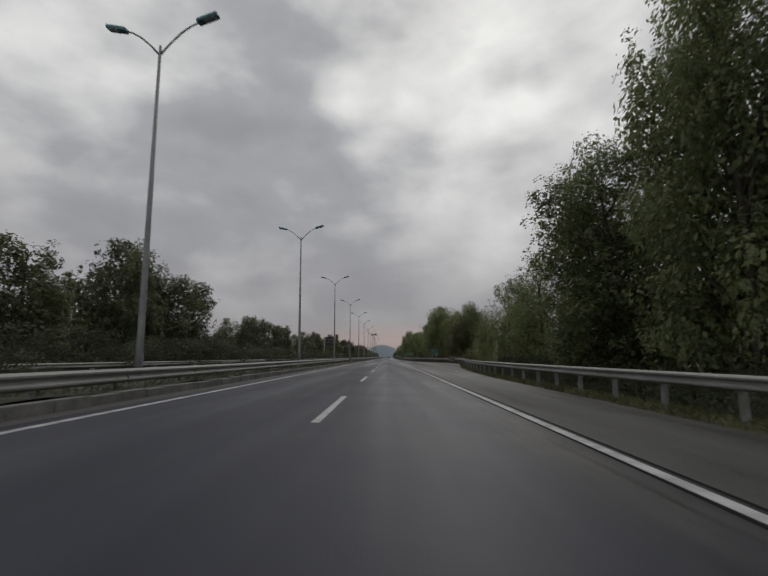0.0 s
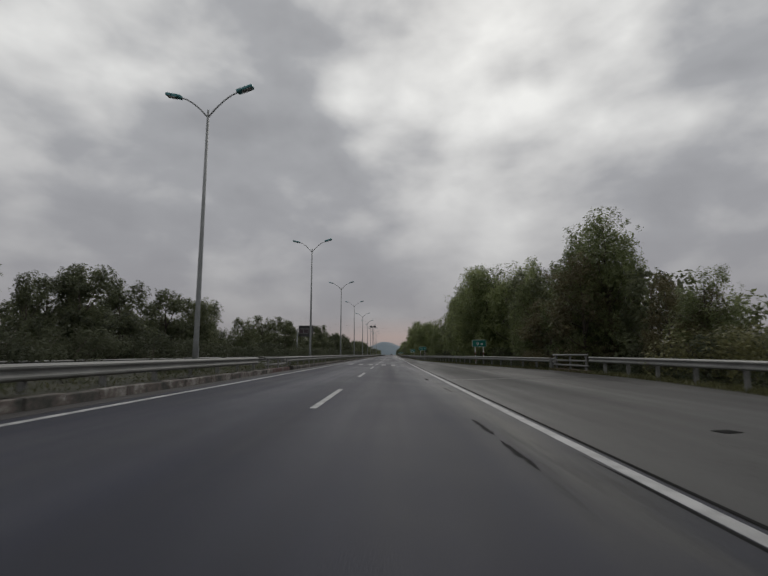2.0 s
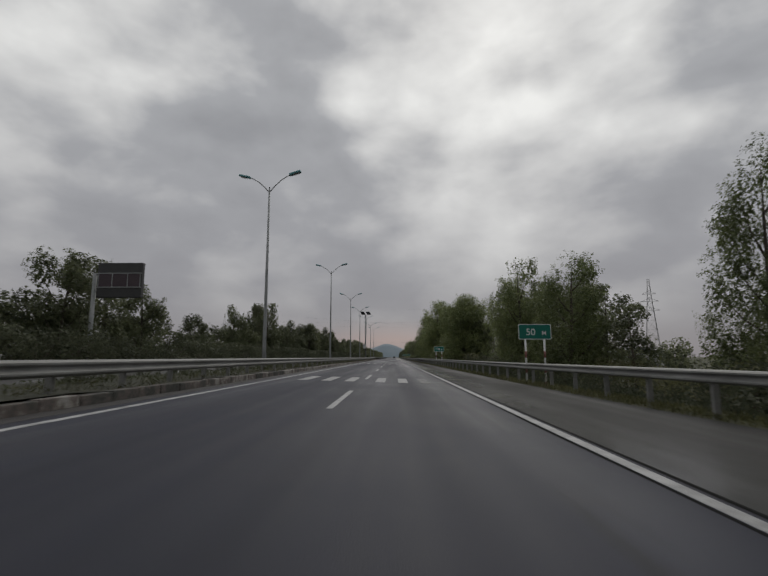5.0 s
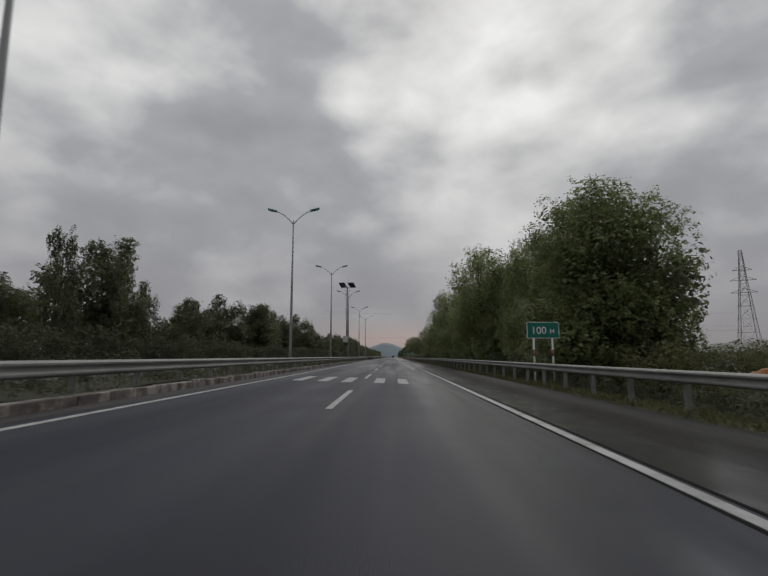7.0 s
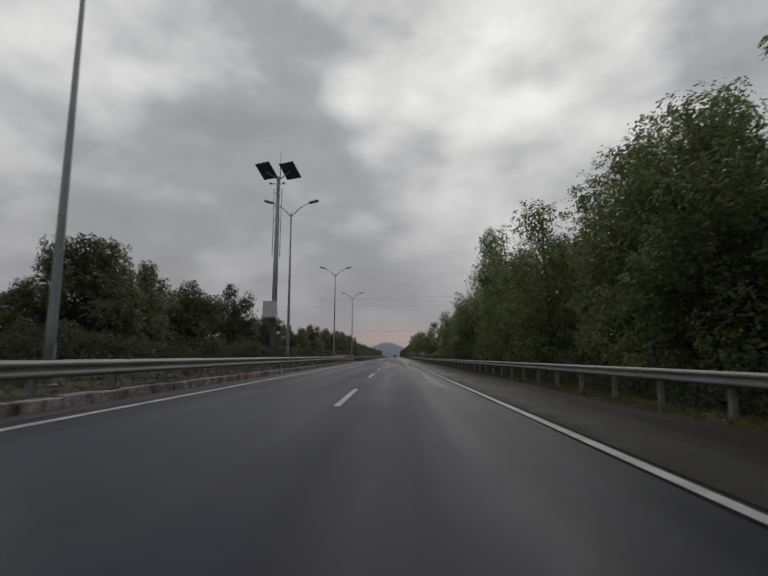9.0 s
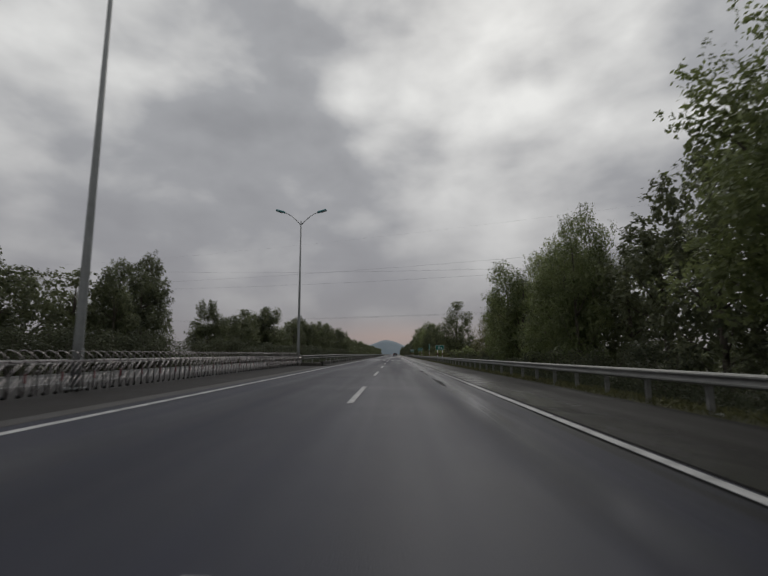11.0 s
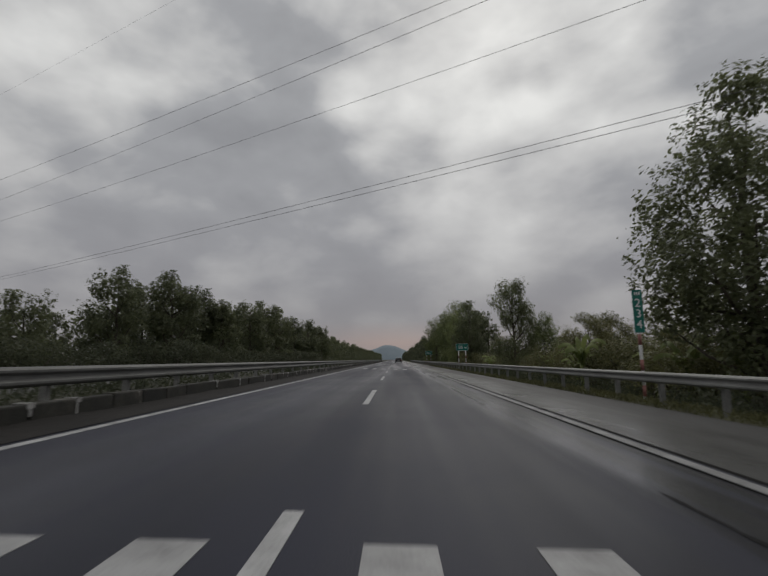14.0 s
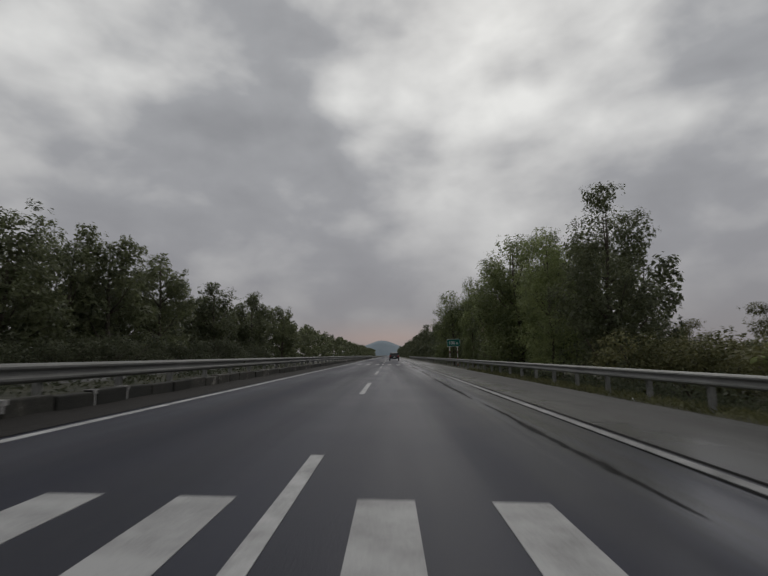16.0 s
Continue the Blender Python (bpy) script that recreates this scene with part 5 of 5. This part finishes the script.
def rounded_panel(w, h, r, thick, y0):
    """A rounded upright panel facing -y, bottom centre at the origin."""
    bm = bmesh.new()
    ring = []
    for cx, cz, a0 in ((w / 2 - r, r, -90), (w / 2 - r, h - r, 0), (-w / 2 + r, h - r, 90), (-w / 2 + r, r, 180)):
        for k in range(6):
            a = radians(a0 + 18 * k)
            ring.append(bm.verts.new((cx + r * math.cos(a), y0, cz + r * math.sin(a))))
    f = bm.faces.new(ring)
    ext = bmesh.ops.extrude_face_region(bm, geom=[f])
    bmesh.ops.translate(bm, vec=(0, thick, 0), verts=[v for v in ext["geom"] if isinstance(v, bmesh.types.BMVert)])
    bmesh.ops.recalc_face_normals(bm, faces=bm.faces[:])
    return bm


def banded_post(x, y, top, bottom, parent, r=0.045):
    """A round post in white and red bands."""
    body = tubes("post", [([(x, y, bottom), (x, y, top)], r)], WHITE, parent, "white post with red bands", sides=10)
    z = top - 1.22
    while z > bottom + 0.25:
        tubes("red_band", [([(x, y, z - 0.3), (x, y, z)], r + 0.003)], PALE_RED, body, sides=10)
        z -= 0.7


def distance_sign(number, x0, x1, y, z0, z1):
    w, h = x1 - x0, z1 - z0
    g = land_z((x0 + x1) / 2, y)
    t = thing("distance_sign", (x0 + x1) / 2, y, g, "green distance check sign reading %s M on red and white posts" % number, "road sign", "distance signs")
    rim = part("rim", rounded_panel(w, h, 0.07, 0.02, 0), WHITE, t)
    rim.matrix_basis = pose(0, 0, z0 - g)
    face = part("face", rounded_panel(w - 0.06, h - 0.06, 0.05, 0.02, -0.004), GREEN, t)
    face.matrix_basis = pose(0, 0, z0 - g + 0.03)
    lettering(number, h * 0.62, -0.13 * w if len(number) > 1 else -0.11 * w, z0 - g + h * 0.28, -0.007, t, WHITE, "number")
    lettering("M", h * 0.40, 0.28 * w if len(number) > 1 else 0.18 * w, z0 - g + h * 0.28, -0.007, t, WHITE, "unit")
    for s in (-1, 1):
        banded_post(s * 0.29 * w, 0.07, z1 - g - 0.05, -0.3, t)
    return t


distance_sign("0", 8.75, 10.2, 99.1, 1.78, 2.52)
distance_sign("50", 6.02, 7.55, 147.9, 1.86, 2.58)
distance_sign("100", 6.3, 7.78, 198.5, 1.86, 2.62)
distance_sign("0", 6.6, 7.95, 355.6, 1.68, 2.46)
distance_sign("50", 6.13, 7.45, 404.8, 1.86, 2.62)
distance_sign("100", 5.95, 7.4, 455.0, 1.9, 2.7)

km = thing("kilometre_post", 6.36, 366.3, land_z(6.36, 366.3), "tall narrow green kilometre post with white figures", "road sign")
zk = -land_z(6.36, 366.3)
part("face", rounded_panel(0.27, 1.2, 0.02, 0.02, 0), GREEN, km).matrix_basis = pose(0, 0, 1.68 + zk)
for i, ch in enumerate("234"):
    lettering(ch, 0.33, 0, 2.4 - 0.3 * i + zk, -0.004, km, WHITE, "figure")
for x in (-0.06, 0.0, 0.06):
    part("top_bar", block(0.03, 0.004, 0.09, (x, -0.003, 2.73 + zk)), WHITE, km)
banded_post(0, 0.06, 2.86 + zk, -0.3, km)


# ---- message board on the far side ----
board = thing("message_board", -19.3, 158.3, land_z(-19.3, 158.3), "dark electronic message board seen from behind on a grey pole", "road sign")
zb = -land_z(-19.3, 158.3)
part("cabinet", block(3.2, 0.35, 2.5, (0, 0, 5.2 + zb), 0.03), DARK, board)
part("back_panel", block(3.0, 0.02, 0.95, (0, -0.183, 5.95 + zb)), DISPLAY, board)
for z in (5.9, 6.9):
    part("rail", block(3.22, 0.06, 0.07, (0, -0.21, z + zb), 0.01), POLE, board)
for x in (-1.5, -0.5, 0.6, 1.5):
    part("stay", block(0.06, 0.05, 1.0, (x, -0.205, 5.92 + zb), 0.01), POLE, board)
tubes("pole", [([(-1.95, 0.1, -0.4), (-1.95, 0.1, 7.0 + zb)], [0.16, 0.13])], POLE, board, sides=12)
for z in (5.7, 6.9):
    tubes("arm", [([(-1.95, 0.1, z + zb), (-1.5, 0.1, z + zb)], 0.07)], POLE, board)


# ---- camera mast with solar panels ----
mast = thing("camera_mast", -7.63, 256.9, 0.36, "grey camera mast with two tilted solar panels and a cabinet", "mast")
tubes("pole", [([(0, 0, -0.1), (0, 0, 6), (0, 0, 12.4)], [0.19, 0.16, 0.12])], POLE, mast, sides=12)
part("base_plate", block(0.6, 0.6, 0.05, (0, 0, -0.02), 0.01), POLE, mast)
for s in (-1, 1):
    rot = Matrix.Rotation(radians(-23), 3, "Z") @ Matrix.Rotation(radians(-36), 3, "X")
    pan = block(1.05, 1.2, 0.04, (0, 0, 0), 0.008, rot)
    bmesh.ops.translate(pan, vec=(s * 0.78, -0.2, 12.75), verts=pan.verts)
    p = part("solar_panel", pan, SOLAR, mast)
    fr = merge(*[block(0.03 if i < 2 else 1.1, 1.25 if i < 2 else 0.03, 0.05, ((-0.54, 0.54, 0, 0)[i], (0, 0, -0.61, 0.61)[i], -0.005), 0.0, None) for i in range(4)])
    bmesh.ops.rotate(fr, cent=(0, 0, 0), matrix=rot, verts=fr.verts)
    bmesh.ops.translate(fr, vec=(s * 0.78, -0.2, 12.75), verts=fr.verts)
    part("frame", fr, POLE, p)
    tubes("bracket", [([(0, 0, 12.2), (s * 0.78, -0.2, 12.7)], 0.035)], POLE, mast)
    tubes("camera", [([(s * 0.14, -0.05, 11.9), (s * 0.42, -0.2, 11.9)], 0.03), ([(s * 0.42, -0.5, 11.8), (s * 0.42, -0.12, 11.92)], 0.075)], CABINET, mast)
    tubes("cable", [([(s * 0.26, -0.04, 11.6), (s * 0.24, -0.05, 9.2), (s * 0.25, -0.04, 7.0)], 0.022)], POLE, mast, sides=5)
    for z in (11.3, 10.4, 9.5, 8.6, 7.7):
        tubes("rung", [([(0, 0, z), (s * 0.27, -0.04, z)], 0.018)], POLE, mast, sides=5)
tubes("lightning_rod", [([(0.1, 0, 12.3), (0.1, 0, 13.4), (0.1, 0, 14.6)], [0.03, 0.02, 0.008])], POLE, mast, sides=6)
cab = part("cabinet", block(0.78, 0.4, 1.05, (-0.22, -0.28, 3.05), 0.02), CABINET, mast)
part("cabinet_door", block(0.7, 0.015, 0.97, (-0.22, -0.486, 3.09), 0.006), CABINET, cab)
part("junction_box", block(0.35, 0.3, 0.42, (0.05, -0.25, 2.5), 0.02), DARK, mast)


# ---- folding gate across the median opening ----
def folding_gate(x, y0, y1):
    z = road_z(KERB_X, y0) + 0.05
    home = thing("folding_gate", x, y0, z, "extended stainless folding gate with hooped top across the median opening", "gate")
    step = 0.34
    n = int((y1 - y0) / step)
    arch = [(-0.18 * math.cos(math.pi * k / 8), 0.02 - 0.2 * math.sin(math.pi * k / 8), 0.82 + 0.26 * math.sin(math.pi * k / 8)) for k in range(9)]
    first = tubes("gate_section", [([(-0.16, 0.02, 0.06)] + arch + [(0.16, 0.02, 0.06)], 0.012)], STEEL, home, sides=6)
    bits = [tubes("crossbar", [([(-0.17, 0.02, 0.8), (0.17, 0.02, 0.8)], 0.014)], STEEL, first, sides=6)]
    for dx in (-0.16, 0.16):
        for za, zb, r in ((0.5, 0.8, 0.011), (0.12, 0.46, 0.009)):
            bits.append(tubes("strut", [([(dx, 0.02, za), (dx, step * 0.92, zb)], r)], STEEL, first, sides=6))
    wheel = tubes("wheel", [([(-0.2, 0.02, 0.05), (-0.16, 0.02, 0.05)], 0.045)], RUBBER, first, sides=10)
    panel = part("badge_plate", block(0.012, 0.05, 0.2, (0.185, 0.02, 0.36), 0.004), MAROON, first)
    for i in range(1, n):
        o = twin("gate_section", first, pose(random.uniform(-0.02, 0.02), i * step, 0, 0, 0, random.uniform(-2, 2)), home)
        for b in bits + [wheel]:
            twin(b.name.split(".")[0], b, pose(0, 0, 0), o)
        if i % 3 == 0:
            twin("badge_plate", panel, pose(0, 0, 0), o)
    for dx in (-0.16, 0.16):
        tubes("top_rail", [([(dx, 0, 0.83), (dx, n * step, 0.83)], 0.014)], STEEL, home, sides=6)
    part("end_post", block(0.09, 0.09, 0.95, (0, n * step + 0.06, -0.02), 0.01), POST, home)
    home.scale = (1, 1, 0.85)
    return home


folding_gate(-7.2, GAP[0] + 0.3, GAP[1] - 0.25)


# ---- power line ----
def cable(name, x0, x1, y_of, z_of, r):
    pts = [(x, y_of(x), z_of(x)) for x in rows(x0, x1, 8)]
    ob = tubes(name, [(pts, r)], WIRE, None, "", sides=5)
    return tagged(ob, "thin overhead power cable sagging across the road", "cable", "power cables")


for y0, m, z0, slope, r in ((376.1, -0.585, 19.1, -0.036, 0.0125), (376.5, -0.746, 18.4, -0.118, 0.0125), (378.6, -0.657, 16.8, -0.054, 0.0125), (372.0, -0.675, 8.58, -0.022, 0.0105), (372.3, -0.675, 8.42, -0.022, 0.0105), (374.0, -0.543, 25.6, -0.03, 0.0048)):
    cable("power_cable", -115, 98, lambda x: y0 + m * x, lambda x: z0 + slope * x + 0.0002 * x * x, r)


def lattice_tower(x, y, z, height, base, turn):
    t = thing("lattice_tower", x, y, z, "grey steel lattice transmission tower", "pylon", "pylons", turn)
    def half(u):
        return base / 2 * (1 - u) ** 1.15 * (1 if u < 0.62 else 0.9) + 0.35
    levels = [0, 0.14, 0.27, 0.39, 0.5, 0.6, 0.7, 0.78, 0.86, 1.0]
    legs, braces = [], []
    for sx, sy in ((-1, -1), (1, -1), (1, 1), (-1, 1)):
        legs.append(([(sx * half(u), sy * half(u), u * height) for u in levels], 0.08))
    for u, w in zip(levels, levels[1:]):
        a, b = half(u), half(w)
        for p, q in (((-1, -1), (1, -1)), ((1, -1), (1, 1)), ((1, 1), (-1, 1)), ((-1, 1), (-1, -1))):
            braces.append(([(p[0] * a, p[1] * a, u * height), (q[0] * b, q[1] * b, w * height)], 0.035))
            braces.append(([(q[0] * a, q[1] * a, u * height), (p[0] * b, p[1] * b, w * height)], 0.035))
            braces.append(([(p[0] * b, p[1] * b, w * height), (q[0] * b, q[1] * b, w * height)], 0.035))
    tubes("legs", legs, LATTICE, t, sides=4)
    tubes("bracing", braces, LATTICE, t, sides=4)
    for u in (0.62, 0.73, 0.82):
        arm = 3.2 if u < 0.8 else 2.4
        tubes("cross_arm", [([(-arm, 0, u * height), (arm, 0, u * height)], 0.08), ([(-arm, 0, u * height), (0, 0, u * height + 1.3)], 0.06), ([(arm, 0, u * height), (0, 0, u * height + 1.3)], 0.06)], LATTICE, t, sides=4)
    return t


lattice_tower(101, 313, -1, 32.5, 5.0, -25)
lattice_tower(-115, 446, -1, 29, 5.2, 20)


# ---- the car ahead ----
def car(x, y, z):
    t = thing("car", x, y, z, "dark estate car seen from behind in the near lane", "car")
    vs, fs = [], []
    prof = [(-2.25, 0.35), (-2.28, 0.75), (-2.2, 1.0), (-1.95, 1.42), (-1.4, 1.52), (0.2, 1.5), (0.95, 1.02), (2.0, 0.9), (2.22, 0.7), (2.2, 0.35)]
    for s in (-1, 1):
        for py, pz in prof:
            w = 0.9 if pz < 1.02 else 0.9 - 0.42 * (pz - 1.0)
            vs.append((s * w, py, pz))
    n = len(prof)
    for i in range(n - 1):
        fs.append((i, i + 1, n + i + 1, n + i))
    fs += [(n - 1, 0, n, 2 * n - 1), tuple(range(n - 1, -1, -1)), tuple(range(n, 2 * n))]
    body = link("body", vs, fs, CAR_PAINT, t)
    md = body.modifiers.new("soft", "BEVEL")
    md.width, md.segments = 0.05, 2
    part("rear_window", block(1.25, 0.02, 0.36, (0, -2.1, 1.04), 0.006, Matrix.Rotation(radians(0), 3, "X")), CAR_GLASS, t)
    for s in (-1, 1):
        part("tail_light", block(0.26, 0.05, 0.2, (s * 0.74, -2.27, 0.78), 0.015), TAIL, t)
        part("side_window", block(0.02, 1.9, 0.34, (s * 0.8, -0.6, 1.06), 0.006), CAR_GLASS, t)
        for yy in (-1.4, 1.4):
            w = tubes("wheel", [([(s * 0.7, yy, 0.33), (s * 0.91, yy, 0.33)], 0.33)], RUBBER, t, sides=18)
            tubes("rim", [([(s * 0.9, yy, 0.33), (s * 0.918, yy, 0.33)], 0.2)], STEEL, w, sides=14)
    part("number_plate", block(0.46, 0.015, 0.12, (0, -2.3, 0.6), 0.004), CABINET, t, "plain pale number plate")
    part("bumper", block(1.7, 0.12, 0.25, (0, -2.26, 0.34), 0.03), DARK, t)
    return t


car(0.45, 492.0, road_z(0.45, 492))


# ---- shed in the fields, and a tarpaulin heap behind the guardrail ----
def field_shed(x, y, w, d, eave, ridge):
    z = land_z(x, y)
    t = thing("shed", x, y, z, "long low concrete shed with a grey-green pitched roof", "building")
    part("wall", block(w, d, eave, (0, 0, -0.2), 0.02), SHED_WALL, t)
    vs, fs = [], []
    for yy in (-d / 2 - 0.5, d / 2 + 0.5):
        vs += [(-w / 2 - 0.6, yy, eave - 0.35), (0, yy, ridge), (w / 2 + 0.6, yy, eave - 0.35), (w / 2 + 0.6, yy, eave - 0.5), (0, yy, ridge - 0.15), (-w / 2 - 0.6, yy, eave - 0.5)]
    fs = [(0, 1, 7, 6), (1, 2, 8, 7), (2, 3, 9, 8), (3, 4, 10, 9), (4, 5, 11, 10), (5, 0, 6, 11), (0, 5, 4, 1), (1, 4, 3, 2), (6, 7, 10, 11), (7, 8, 9, 10)]
    link("roof", vs, fs, SHED_ROOF, t)
    for k in range(5):
        wn = part("window", block(0.06, 1.2, 1.0, (-w / 2 - 0.01, -d / 2 + 2.5 + (d - 5) * k / 4, 1.4), 0.01), DARK, t)
        part("sill", block(0.14, 1.4, 0.08, (-w / 2 - 0.03, -d / 2 + 2.5 + (d - 5) * k / 4, 1.3), 0.01), SHED_WALL, wn)
    part("door", block(1.6, 0.06, 2.3, (0, -d / 2 - 0.01, -0.1), 0.01), SHED_ROOF, t)
    return t


field_shed(52, 240, 12, 26, 2.9, 4.0)
for k in range(9):
    x, y = 29 + 1.6 * (k % 4), 210 + 3.6 * k
    place(BUSH_OLIVE[k % 2], USED, x, y, land_z(x, y), 1.5 + 0.2 * (k % 3), 1.3, k * 1.7, "scrub")


def tarpaulin(x, y):
    bm = bmesh.new()
    bmesh.ops.create_icosphere(bm, subdivisions=4, radius=1.0)
    for v in bm.verts:
        n = noise.noise(v.co * 2.1) * 0.22 + noise.noise(v.co * 6.0) * 0.06
        v.co *= 1 + n
        v.co.x *= 0.75
        v.co.y *= 1.1
        v.co.z = max(v.co.z, -0.35) * 0.85
    ob = part("tarpaulin", bm, TARP, smooth=True)
    ob.matrix_basis = pose(x, y, land_z(x, y) + 0.25, 0, 0, 20)
    tagged(ob, "faded orange tarpaulin heaped over something behind the guardrail", "tarpaulin")


tarpaulin(24.5, 208.5)


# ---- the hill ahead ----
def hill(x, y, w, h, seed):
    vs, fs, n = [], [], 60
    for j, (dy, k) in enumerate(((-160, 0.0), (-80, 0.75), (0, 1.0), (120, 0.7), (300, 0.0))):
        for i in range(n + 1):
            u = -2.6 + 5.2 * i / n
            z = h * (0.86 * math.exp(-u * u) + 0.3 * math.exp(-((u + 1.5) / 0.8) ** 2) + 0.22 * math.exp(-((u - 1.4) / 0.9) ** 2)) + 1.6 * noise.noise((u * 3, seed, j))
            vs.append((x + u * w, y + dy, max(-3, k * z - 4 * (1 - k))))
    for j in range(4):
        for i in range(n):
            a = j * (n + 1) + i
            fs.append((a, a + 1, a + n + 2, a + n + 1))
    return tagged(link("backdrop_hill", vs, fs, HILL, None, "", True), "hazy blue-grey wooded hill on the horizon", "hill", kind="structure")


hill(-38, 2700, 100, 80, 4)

# long dark wet runs along the lane, thinning out towards their edges
uv = WET.node_tree.nodes.new("ShaderNodeUVMap")
across = node_split(WET.node_tree, uv.outputs[0])
rim = math_node(WET.node_tree, "SUBTRACT", 1.0, math_node(WET.node_tree, "ABSOLUTE", math_node(WET.node_tree, "SUBTRACT", math_node(WET.node_tree, "MULTIPLY", across, 2.0), 1.0)))
where = WET.node_tree.nodes.new("ShaderNodeNewGeometry").outputs["Position"]
broken = noise_node(WET.node_tree, where, 3.5, 5, 0.65)
cover = math_node(WET.node_tree, "MULTIPLY", math_node(WET.node_tree, "SUBTRACT", math_node(WET.node_tree, "ADD", math_node(WET.node_tree, "MULTIPLY", rim, 0.55), broken), 0.5), 2.2, clamp=True)
WET.node_tree.links.new(math_node(WET.node_tree, "MULTIPLY", math_node(WET.node_tree, "MULTIPLY", cover, 0.72), math_node(WET.node_tree, "MULTIPLY", rim, 1.5, clamp=True)), WET.node_tree.nodes["Principled BSDF"].inputs["Alpha"])


def wet_streak(y0, y1, x_at, half_width, seed):
    rng = random.Random(seed)
    vs, fs, us = [], [], []
    n = max(10, int((y1 - y0) / 0.15))
    for i in range(n + 1):
        u = i / n
        yy = y0 + (y1 - y0) * u
        mid = x_at + 0.5 * half_width * noise.noise((yy * 0.4, seed, 0))
        half = half_width * (min(1, 5 * u) * min(1, 2.5 * (1 - u))) ** 0.6 * (1 + 0.7 * noise.noise((yy * 0.9, 3.0, seed))) + 0.01
        for k in (-1, 1):
            x = mid + k * half * (1 + 0.4 * noise.noise((yy * 2.6, k * 9.0, seed))) + rng.uniform(-0.01, 0.01)
            vs.append((x, yy, road_z(x, yy) + 0.004))
            us.append((0.5 + 0.5 * k, yy))
    fs = [(2 * i, 2 * i + 1, 2 * i + 3, 2 * i + 2) for i in range(n)]
    ob = link("wet_streak", vs, fs, WET)
    layer = ob.data.uv_layers.new(name="UVMap")
    for loop in ob.data.loops:
        layer.data[loop.index].uv = us[loop.vertex_index]
    tagged(ob, "long dark wet run of water on the asphalt", "road stain", kind="structure")


for y0, y1, x, w, s in ((54.0, 55.6, 1.73, 0.06, 1), (56.0, 57.6, 1.7, 0.07, 17), (63.6, 65.2, 2.1, 0.1, 2), (69.8, 71.4, 1.87, 0.14, 3), (44, 48, 1.75, 0.1, 4), (294.0, 299.4, 1.5, 0.17, 5), (301.5, 305.4, 1.5, 0.07, 6), (306.4, 309.6, 1.52, 0.14, 18), (306, 316, 2.2, 0.05, 7),
                        (334.5, 338.1, 1.7, 0.13, 8), (342.5, 348.6, 1.71, 0.06, 19), (349.5, 357, 1.68, 0.12, 9), (380, 386, 1.8, 0.09, 10), (388, 394, 1.76, 0.08, 11), (395, 404, 1.62, 0.09, 12), (405.5, 413, 1.66, 0.08, 13), (414, 425, 1.6, 0.1, 14), (427, 436, 1.7, 0.08, 15), (438, 450, 1.7, 0.08, 16)):
    wet_streak(y0, y1, x, w, s)
# flat dark block that stands in for a small stain on the paving
drain = part("drain_cover", block(0.3, 0.26, 0.03, (0, 0, -0.02), 0.01), TAR)
drain.matrix_basis = pose(5.0, 56.2, road_z(5.0, 56.2), 0, 0, 12)
tagged(drain, "small dark smear on the lay-by paving", "drain cover")

# litter on the verge
for i in range(14):
    y = 100 + 24 * i + random.uniform(-8, 8)
    x = edge_x(y) + random.uniform(0.15, 0.7)
    bm = bmesh.new()
    bmesh.ops.create_icosphere(bm, subdivisions=2, radius=0.09)
    for v in bm.verts:
        v.co *= 0.7 + 0.6 * noise.noise(v.co * 9 + Vector((i * 3.1, 0, 0)))
        v.co.z *= 0.6
    ob = part("litter", bm, LITTER)
    ob.matrix_basis = pose(x, y, land_z(x, y) + 0.03, 0, 0, i * 40)
    tagged(ob, "crumpled pale litter on the grass verge", "litter", "litter")
